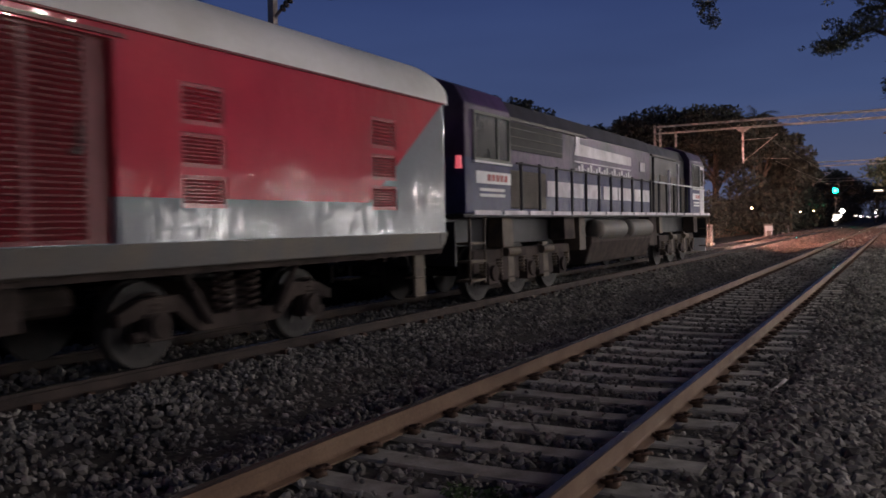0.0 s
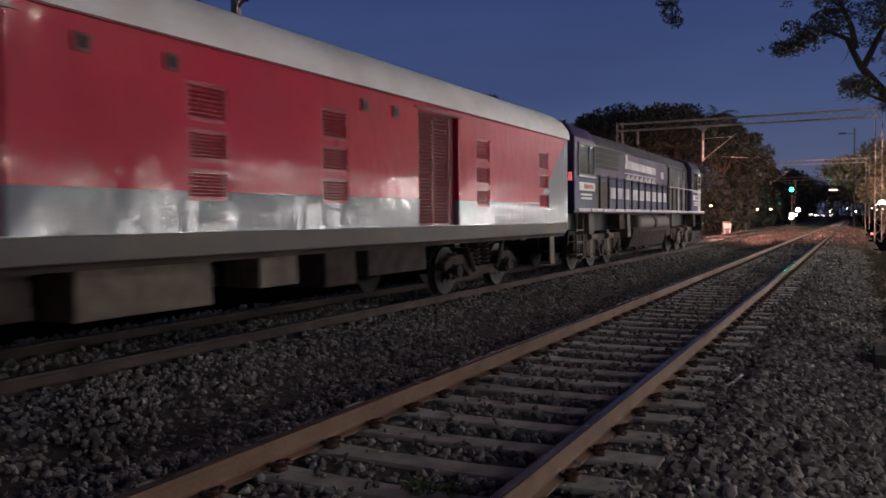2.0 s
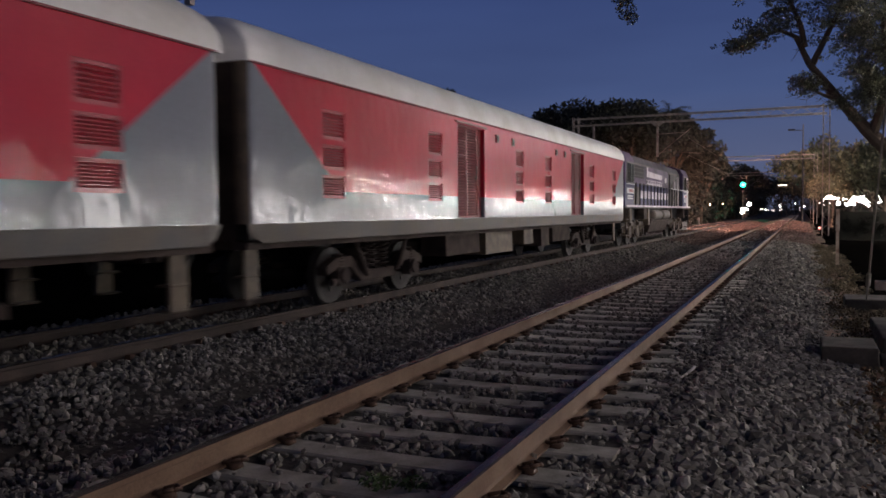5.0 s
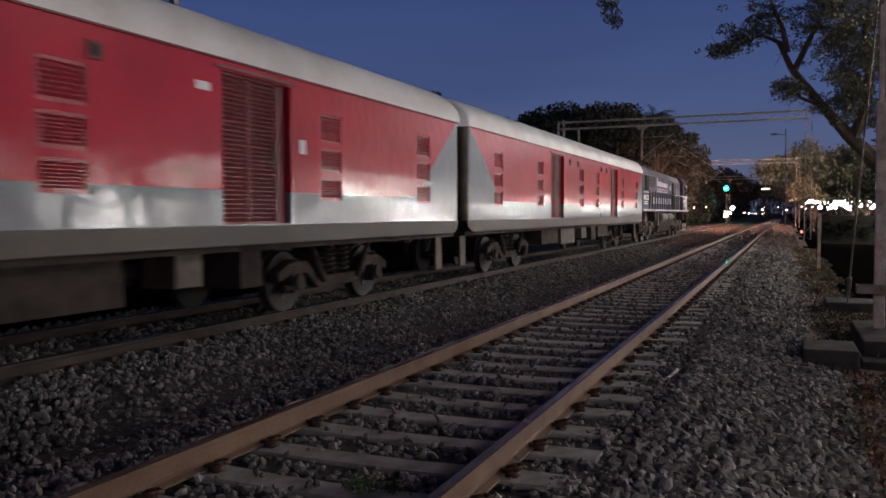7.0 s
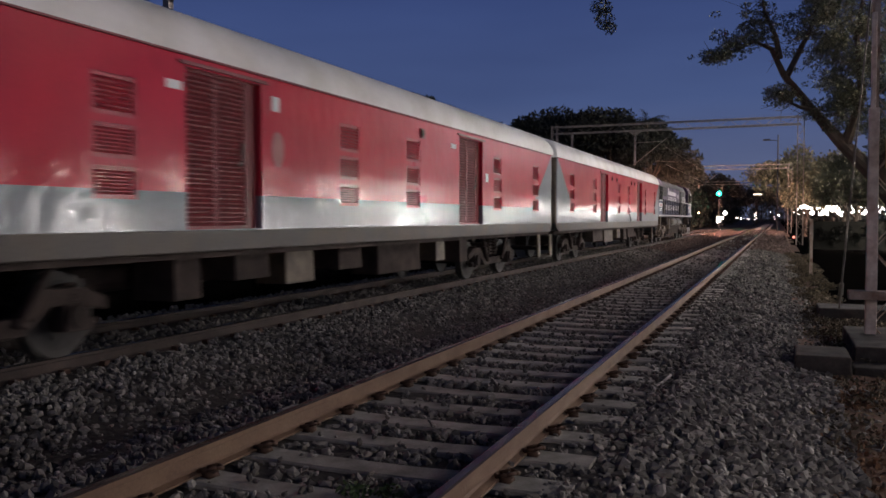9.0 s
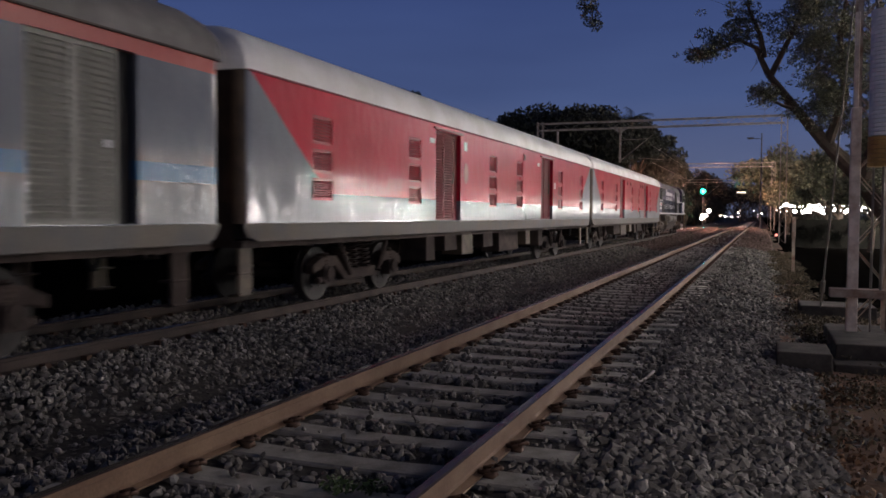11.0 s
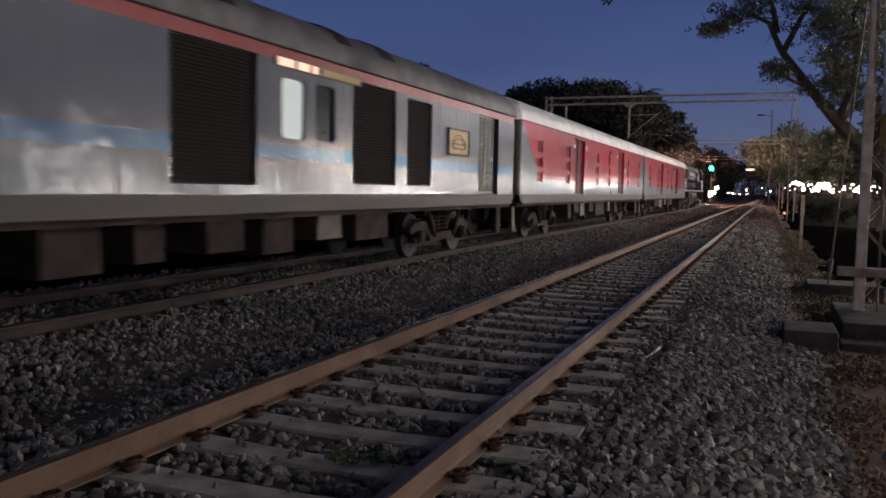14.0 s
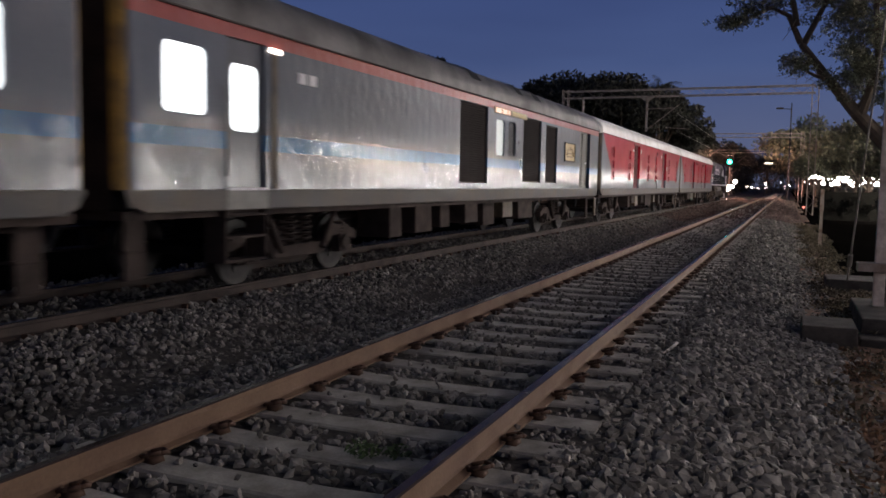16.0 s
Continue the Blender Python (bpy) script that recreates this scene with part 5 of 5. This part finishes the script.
def leaning_tree():
    """The big roadside tree whose trunk leans out over the line."""
    rng = np.random.default_rng(11)
    t = thing("leaning_tree", "large leaning tree with sparse leafy boughs", "tree", pose(0, 0, -0.42))
    y = 26.0
    tr = Shape()
    tr.path([(4.4, y + 1, -0.4), (3.4, y + 0.5, 1.7), (2.3, y, 3.2), (1.45, y - 0.2, 4.1), (0.75, y - 0.4, 4.95), (0.02, y - 0.6, 5.9), (-0.3, y - 0.7, 6.6)], [0.36, 0.29, 0.22, 0.17, 0.125, 0.09, 0.065], 12)
    part("trunk", tr, M_bark, t)
    limbs = [
        ([(-0.25, y - 0.7, 6.6), (-0.75, y - 0.8, 6.85), (-1.2, y - 1, 6.6), (-1.9, y - 1.2, 6.35)], 0.06),
        ([(-0.1, y - 0.7, 6.35), (-0.2, y - 0.9, 6.9), (-0.5, y - 1, 7.6), (-0.6, y - 1, 8.4)], 0.09),
        ([(0.85, y - 0.4, 4.9), (0.4, y - 0.9, 5.0), (-0.05, y - 1.3, 5.2)], 0.08),
        ([(1.6, y - 0.2, 4.05), (1.9, y - 1, 5.2), (1.7, y - 1.6, 6.6), (1.9, y - 1.8, 8.2)], 0.14),
        ([(2.5, y, 3.1), (3.0, y - 0.6, 5), (2.7, y - 1, 7), (2.4, y - 1.3, 9)], 0.2),
        ([(3.6, y + 0.5, 1.6), (4.6, y, 4), (5.2, y, 7)], 0.2),
        ([(0.1, y - 0.6, 5.9), (0.7, y - 0.6, 7.2), (1.0, y - 0.7, 8.6)], 0.09),
    ]
    blobs = []
    for pts, r in limbs:
        n = len(pts)
        part("limb", Shape().path(pts, [r * (1 - 0.8 * i / (n - 1)) for i in range(n)], 8), M_bark, t)
    tw = Shape()
    for pts, r in limbs:
        for i in range(1, len(pts)):
            for q in range(11):
                p = Vector(pts[i - 1]).lerp(Vector(pts[i]), rng.uniform(0.3, 1))
                e = p + Vector((rng.normal() * 0.32 - 0.12, rng.normal() * 0.35, rng.normal() * 0.24 + 0.06))
                g = p.lerp(e, 0.5) + Vector((rng.normal() * 0.06, 0, rng.normal() * 0.06))
                tw.path([p, g, e], [0.015, 0.009, 0.004], 5)
                f = g + Vector((rng.normal() * 0.25 - 0.1, rng.normal() * 0.25, rng.normal() * 0.18 - 0.03))
                tw.tube(g, f, 0.007, 0.003, 4)
    tagged(part("twig_spray", tw, M_bark, t), kind="stuff")
    for c, r in (((-1.7, y - 1.2, 6.45), (0.6, 0.6, 0.16)), ((-1.1, y - 1, 6.8), (0.8, 0.6, 0.35)), ((-0.6, y - 1, 7.4), (1.0, 0.9, 0.6)),
                 ((-0.1, y - 1.3, 5.3), (0.35, 0.4, 0.18)), ((0.9, y - 0.8, 7.3), (1.0, 1.0, 0.7)), ((1.1, y - 1.2, 6.5), (0.8, 0.9, 0.6)), ((1.8, y - 1.6, 5.9), (0.9, 0.9, 0.9)),
                 ((1.9, y - 1.6, 7.2), (1.0, 1.1, 1.0)), ((2.7, y - 1, 5.8), (0.9, 1.0, 1.2)), ((2.6, y - 1.2, 8.0), (1.3, 1.3, 1.1)), ((3.4, y - 0.6, 5.0), (1.0, 1.0, 1.2)),
                 ((1.5, y - 1.0, 5.0), (0.6, 0.7, 0.5)), ((4.8, y, 6.0), (1.4, 1.4, 1.8)), ((0.3, y - 1, 8.2), (1.0, 0.9, 0.6)), ((3.0, y, 3.8), (0.7, 0.8, 0.8)), ((2.2, y + 0.5, 4.6), (0.9, 0.8, 0.7)), ((1.6, y + 0.6, 5.7), (0.9, 0.9, 0.9)), ((1.2, y + 0.4, 7.8), (1.0, 0.9, 0.9)), ((2.2, y + 0.8, 6.8), (1.2, 0.9, 1.0)), ((3.2, y - 0.4, 2.6), (0.8, 0.9, 0.8))):
        c, r = np.array(c), np.array(r)
        for q in range(20 if c[0] < 0.5 else 46):
            d = rng.normal(size=3)
            d *= rng.uniform(0.15, 1.4) / np.linalg.norm(d)
            blobs.append((c + d * r, np.array((0.2, 0.2, 0.12)) * rng.uniform(0.4, 1.7)))
    part("leaves", leaf_cloud(rng, blobs, 62000, 0.046), M_leaf, t)
    # a spray that hangs into view from a bough of the same crown
    sp = Shape()
    pts = [(1.2, y - 1, 9.2), (-2.0, y - 1, 9.6), (-4.6, y - 1, 9.1), (-5.0, y, 8.4), (-4.9, y, 7.7)]
    sp.path(pts, [0.09, 0.07, 0.045, 0.02, 0.008], 6)
    part("limb", sp, M_bark, t)
    hb = [(np.array((-5.0, y, 8.05)), np.array((0.32, 0.3, 0.35))), (np.array((-4.85, y, 7.75)), np.array((0.22, 0.3, 0.2))), (np.array((-5.1, y, 8.4)), np.array((0.35, 0.4, 0.25)))]
    part("hanging_spray", leaf_cloud(rng, hb, 900, 0.05), M_leaf, t)


def bushes():
    rng = np.random.default_rng(5)
    g = []
    for i in range(70):
        g.append((np.array((rng.uniform(0.4, 2.2), rng.uniform(6, 19), -0.26)), np.array((0.25, 0.25, 0.09)) * rng.uniform(0.5, 1.5)))
    for i in range(150):
        g.append((np.array((rng.uniform(0.35, 1.2), rng.uniform(13, 48), -0.24)), np.array((0.22, 0.35, 0.1)) * rng.uniform(0.5, 1.5)))
    ob = part("dry_grass", leaf_cloud(rng, g, 26000, 0.035), M_grass)
    tagged(ob, "dry brown grass on the verge", "grass", kind="stuff")
    g = [(np.array((rng.uniform(0.3, 2.3), rng.uniform(5.5, 18), -0.26)), np.array((0.5, 0.5, 0.05))) for i in range(40)]
    tagged(part("straw", leaf_cloud(rng, g, 900, 0.1, 0.04), M_straw), "pale dead straw on the dirt verge", "straw", kind="stuff")
    g = [(np.array((rng.uniform(0.25, 2.4), rng.uniform(4.8, 13.5), -0.27)), np.array((0.4, 0.4, 0.04))) for i in range(60)]
    tagged(part("leaf_litter", leaf_cloud(rng, g, 6500, 0.034, 0.6), M_litter), "brown dead leaves scattered on the dirt verge", "leaf litter", kind="stuff")
    w = [(np.array((-2.35, 5.25, 0.02)), np.array((0.12, 0.1, 0.05))), (np.array((-2.15, 5.3, 0.02)), np.array((0.1, 0.08, 0.04)))]
    tagged(part("weed", leaf_cloud(rng, w, 160, 0.025), mat("weed_green", (0.07, 0.11, 0.04), 0.6)), "small green weed growing between the sleepers", "weed")


def shrubs():
    """The dark thicket that closes the view behind the train and along the far verge."""
    rng = np.random.default_rng(9)
    b = []
    for i in range(150):
        y = -40 + i * 1.7
        far = min(1.0, max(0.0, (y - 20) / 80))
        x = -15.5 - 2.5 * rng.random() - (1 - far) * 3.5
        b.append((np.array((x, y, 1.2 + rng.random() * 1.4)), np.array((1.3, 1.6, 1.8)) * rng.uniform(0.8, 1.5)))
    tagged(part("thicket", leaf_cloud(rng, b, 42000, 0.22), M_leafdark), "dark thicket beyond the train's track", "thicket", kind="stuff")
    b = []
    for i in range(80):
        y = 120 + i * 2.5
        for x in (-13.5 - rng.random() * 6, 5 + rng.random() * 8):
            b.append((np.array((x, y, 2 + rng.random() * 3)), np.array((2.2, 2.5, 2.6)) * rng.uniform(0.8, 1.6)))
    for i in range(110):
        x = rng.uniform(-46, -12.8)
        b.append((np.array((x, 101 + rng.random() * 14, rng.uniform(0.5, 8.5 if x < -15 else 5.0))), np.array((2.0, 2.2, 1.7)) * rng.uniform(0.7, 1.3)))
    for i in range(46):
        b.append((np.array((-34 + 1.6 * i, 300 + 50 * rng.random(), 1.5 + 3.5 * rng.random())), np.array((3.0, 3.0, 3.4)) * rng.uniform(0.8, 1.5)))
    tagged(part("far_thicket", leaf_cloud(rng, b, 62000, 0.42), M_leafdark), "dusky far thicket on both sides of the line", "thicket", kind="stuff")
    bank = Shape().prism([(-24, -0.6), (-17.2, -0.5), (-18.2, 0.9), (-20, 1.6), (-24, 1.8)], -60, 330)
    # near bank gets the near-black colour so the gap under the train stays dark
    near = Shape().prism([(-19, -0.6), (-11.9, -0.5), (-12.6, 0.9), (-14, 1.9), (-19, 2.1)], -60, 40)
    tagged(part("earth_bank", near, M_shadeground), "bank beside the line, near-black with the shade behind the train", "bank", kind="structure")
    tagged(part("earth_bank", bank, M_dirt), "low dark earth bank beyond the train", "bank", kind="structure")


def hedge():
    """The low dark hedge between the field and the lit road."""
    rng = np.random.default_rng(15)
    b = []
    for i in range(120):
        x = rng.uniform(1.7, 12)
        b.append((np.array((x, 57.5 + rng.normal() * 0.2, rng.uniform(-0.1, 1.3))), np.array((0.4, 0.4, 0.28)) * rng.uniform(0.7, 1.2)))
    t = thing("hedge", "dense low dark hedge beside the road", "hedge")
    core = Shape().box(1.7, 12, 57.2, 57.8, -0.5, 1.4, 0, 0.12)
    part("stem", core, M_hedge, t)
    part("leaves", leaf_cloud(rng, b, 12000, 0.09), M_hedge, t)


def pale_stone(x, y, z, r, seed, label):
    rng = np.random.default_rng(seed)
    bm = bmesh.new()
    bmesh.ops.create_icosphere(bm, subdivisions=2, radius=r)
    for v in bm.verts:
        v.co = Vector([c * k for c, k in zip(v.co, (1.0, 0.8, 0.65))]) * (1 + 0.35 * noise.noise(v.co / r * 1.3 + Vector((seed * 3.1, 0, 0))))
    me = bpy.data.meshes.new("stone")
    bm.to_mesh(me)
    bm.free()
    me.materials.append(M_pale)
    ob = new("stone", me)
    ob.matrix_basis = pose(x, y, z, 20 * seed, 13 * seed, 40 * seed)
    tagged(ob, label, "stone", "pale stones")


def stick():
    sh = Shape().path([(-1.16, 8.95, 0.0), (-1.1, 9.15, 0.02), (-1.05, 9.36, 0.055)], [0.012, 0.014, 0.016], 7)
    tagged(part("stick", sh, M_pale, smooth=True), "pale broken stick lying on the ballast", "stick")


def tall_pole():
    t = thing("lamp_pole", "tall thin pole with an unlit lamp arm", "pole", pose(-0.2, 122, -0.4))
    part("post", Shape().tube((0, 0, 0), (0, 0, 13.4), 0.14, 0.08, 8), M_locodark, t)
    part("arm", Shape().tube((0, 0, 12.6), (-1.4, 0, 12.7), 0.05, None, 6).box(-1.9, -1.0, -0.15, 0.15, 12.62, 12.85), M_locodark, t)


def lit_sign(x, y, z, w):
    t = thing("lit_sign", "distant glowing white sign on posts", "sign", pose(x, y, -0.4))
    part("panel", Shape().box(-w / 2, w / 2, 0, 0.1, z - 0.15, z + 0.15), M_sign, t)
    for d in (-w / 2, w / 2 - 0.12):
        part("post", Shape().box(d, d + 0.12, 0.1, 0.22, 0, z + 0.2), M_locodark, t)


# ---- set the place ----
for gy in PORTALS:
    portal(gy, "portals along the line", -11.15 if gy < 20 else -10.3)
footing(0.8, 1.75, 12.4, 14.6, -0.5, 0.0, "grey concrete mast footing in the dirt")
footing(0.75, 1.85, 11.9, 12.4, -0.5, -0.18, "low concrete step of the mast footing")
footing(0.1, 0.74, 11.6, 12.5, -0.5, -0.02, "dark concrete block beside the mast footing")
footing(0.6, 1.9, 17.5, 18.5, -0.5, -0.04, "pale concrete anchor block in the grass")
for sx, sy, sz, sr, seed in ((-5.21, 7.09, -0.2, 0.035, 1), (-5.06, 5.8, -0.22, 0.03, 2), (0.14, 7.85, -0.18, 0.06, 3), (-0.72, 6.0, -0.02, 0.055, 4), (-0.2, 6.2, -0.1, 0.05, 5), (-6.9, 9.2, 0.0, 0.03, 6)):
    pale_stone(sx, sy, sz, sr, seed, "pale angular stone lying on the ballast")
stick()
tall_pole()
lit_sign(-4.5, 205, 7.6, 1.8)
tagged(part("marker_post", Shape().box(0.86, 0.96, 29.9, 30.0, -0.4, 0.9, 0, 0.01).box(0.85, 0.97, 29.88, 30.02, 0.9, 1.58, 0, 0.01), [M_oldwhite]), "pale weathered concrete marker post beside the field", "post")
balance_weights()
anchor_guy()
wires()
signal()
track_board(-11.6, 88)
for bx, by, bw, bh in ((-13.2, 66, 0.9, 1.6), (-12.6, 95, 0.8, 1.4), (-12.8, 112, 0.7, 1.2)):
    relay_box(bx, by, bw, bh)
hedge()
shrubs()
bushes()
leaning_tree()

for tx, ty, th, ts, seed in ((-34, 112, 18.5, 7.0, 1), (-28, 114, 20.0, 8.0, 2), (-21, 110, 19.8, 7.5, 3), (-16, 112, 17.4, 5.5, 4), (-13.0, 118, 12.0, 4.0, 5),
                             (-45, 104, 21.5, 7.0, 6), (-53, 98, 24.5, 7.0, 7), (-62, 100, 28.0, 7.5, 8)):
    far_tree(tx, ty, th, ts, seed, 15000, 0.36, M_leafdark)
palm(-15.8, 108, 14.4, 3)
for tx, ty, th, ts, seed in ((4, 142, 15.0, 8.0, 21), (-14, 190, 13, 7, 22), (-20, 200, 12, 7, 23), (9, 128, 9.5, 4.5, 24), (15, 120, 10, 5, 25), (3, 210, 12, 8, 26), (24, 150, 14, 8, 27), (-6, 260, 13, 9, 28)):
    # right-hand trees take the paler leaf: road light painted into their crowns
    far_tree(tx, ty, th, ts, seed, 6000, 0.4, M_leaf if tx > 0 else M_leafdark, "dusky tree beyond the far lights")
for tx, ty, th, ts, seed in ((5.6, 52, 5.6, 2.2, 31), (7.5, 60, 6.5, 2.6, 32), (4.4, 70, 6.2, 2.4, 33), (9, 74, 8, 3.2, 34), (7.6, 42, 9.5, 3.0, 35), (5.2, 36, 7.5, 2.0, 36), (6.6, 84, 8.5, 3.4, 38), (2.6, 96, 6.5, 2.6, 39), (4.6, 62, 7.5, 2.6, 40)):
    far_tree(tx, ty, th, ts, seed, 7000, 0.16, M_leaf, "roadside tree lit from behind by road lights", "roadside trees")

rl = random.Random(4)
for i in range(120):
    small_light("road_light", 1.6 + rl.uniform(0, 1) ** 0.8 * 8.5, rl.uniform(80, 100), rl.uniform(1.95, 2.7), 0.04 + 0.18 * rl.random() ** 2.5, M_bulbfar, "bright white light of the road market", "lights along the road")
for i in range(16):
    small_light("distant_light", rl.uniform(-9, 3), rl.uniform(170, 260), rl.uniform(1.2, 3.0), rl.uniform(0.07, 0.16), M_bulbdim if i % 4 else M_bulbfar, "distant light far along the line", "distant lights")
for lx, ly, lz, lr in ((-7.4, 130, 2.4, 0.3), (-7.9, 132, 1.7, 0.22), (-8.5, 131, 1.2, 0.2)):
    small_light("line_side_light", lx, ly, lz, lr, M_bulbfar, "bright light beside the line", "line-side lights")
for lx, ly, lz in ((-12.6, 84, 2.6), (-11.9, 120, 2.4), (-12.4, 145, 2.6)):
    small_light("amber_light", lx, ly, lz, 0.09, M_bulbwarm, "small amber light on a post", "amber lights")
small_light("red_marker", 1.05, 70, 0.15, 0.1, M_redsmall, "small red marker light", "")

# the road beside the line with its lamps and stalls
for sy, sm in ((38.0, 0.75), (64.0, 0.62), (92.0, 0.85)):
    street_lamp(25.5, sy, 17.5, sm)
street_lamp(12.5, 62.0, 2.7, 0.1)
street_lamp(20.0, 21.0, 10.6, 0.42)
street_lamp(6.6, 2.5, 2.6, 0.044)
street_lamp(13.5, 35.0, 2.9, 0.15)
street_lamp(11.5, 44.0, 3.2, 0.08)
street_lamp(8.2, 55.0, 2.7, 0.12)
street_lamp(13.0, 76.0, 4.2, 0.6)
street_lamp(16.0, 112.0, 15.0, 1.8)
for i in range(84):
    small_light("stall_light", 11.0 + rl.uniform(0, 6) + 0.015 * i, 13 + 1.15 * i + rl.uniform(-1.5, 1.5), 0.8 + 3.4 * rl.random() ** 1.8, rl.uniform(0.07, 0.17), M_bulb if i % 4 else M_bulbbright, "bright white light of a roadside stall", "stall lights")
for i in range(30):
    small_light("shop_light", 13.5 + rl.uniform(0, 6), 16 + 2.9 * i + rl.uniform(-1.5, 1.5), rl.uniform(2.6, 4.4), rl.uniform(0.08, 0.18), M_shop, "white light high on a shop front", "shop lights")
for i, sy in enumerate((17, 28, 38, 43, 50, 58)):
    stall(16.5 + 1.2 * math.sin(i * 2.3), sy, 1.4 + 0.8 * (i % 3))

stall(10.0, 22.9, 1.5, M_stallbright)
stall(10.2, 33.5, 1.6, M_stallbright)

# ---- the tracks and their pieces ----
track(XN, ZN, "rusty broad-gauge track on concrete sleepers in ballast", True)
# darkened rust paints the train's shade onto these rails
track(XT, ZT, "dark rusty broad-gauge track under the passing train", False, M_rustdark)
stones("ballast", -1.0, 0.5, 3.0, 13.0, 8500, 0.062, 31, "grey crushed-stone ballast")
stones("ballast", -6.9, -1.0, 3.0, 13.0, 15500, 0.046, 1, "grey crushed-stone ballast")
stones("ballast", -6.9, 0.6, 13.0, 30.0, 16000, 0.05, 2, "grey crushed-stone ballast")
stones("ballast", -6.9, 0.6, 30.0, 46.0, 5500, 0.065, 3, "grey crushed-stone ballast")
stones("ballast", -6.9, 0.6, 46.0, 60.0, 8000, 0.07, 33, "reddish crushed-stone ballast far along the line", 0.0, True, M_redstone)
stones("ballast", -11.2, 0.6, 60.0, 125.0, 16000, 0.11, 13, "reddish crushed-stone ballast far along the line", 0.0, True, M_redstone)
stones("ballast", -10.2, -6.9, 5.0, 60.0, 14000, 0.06, 14, "grey crushed-stone ballast")
stones("ballast", -6.9, 0.6, -8.0, 3.0, 16000, 0.05, 12, "grey crushed-stone ballast")
stones("stone_chips", -6.6, 0.9, 3.5, 16.0, 1500, 0.03, 7, "pale stone chips among the ballast", 0.03, True, M_chip)
stones("sleeper_stones", XN - 0.75, XN + 1.3, 3.5, 26.0, 900, 0.034, 8, "small stones lying on the sleepers", 0.04, False)
stones("loose_stones", 0.3, 2.4, 4.0, 20.0, 700, 0.045, 4, "loose stones on the dirt verge")


def motions():
    times = [0.5 * i for i in range(33)]
    for veh, back in MOVERS:
        walk(veh, [(t, pose(XT, train_y(t) + back, ZT)) for t in times])
    steps = [16.0 * i / 110 for i in range(111)]
    for ob, y, r in WHEELS:
        walk(ob, [(t, pose(0, y, r, -math.degrees((train_y(t) - train_y(0)) / r), 0, 0)) for t in steps])


motions()
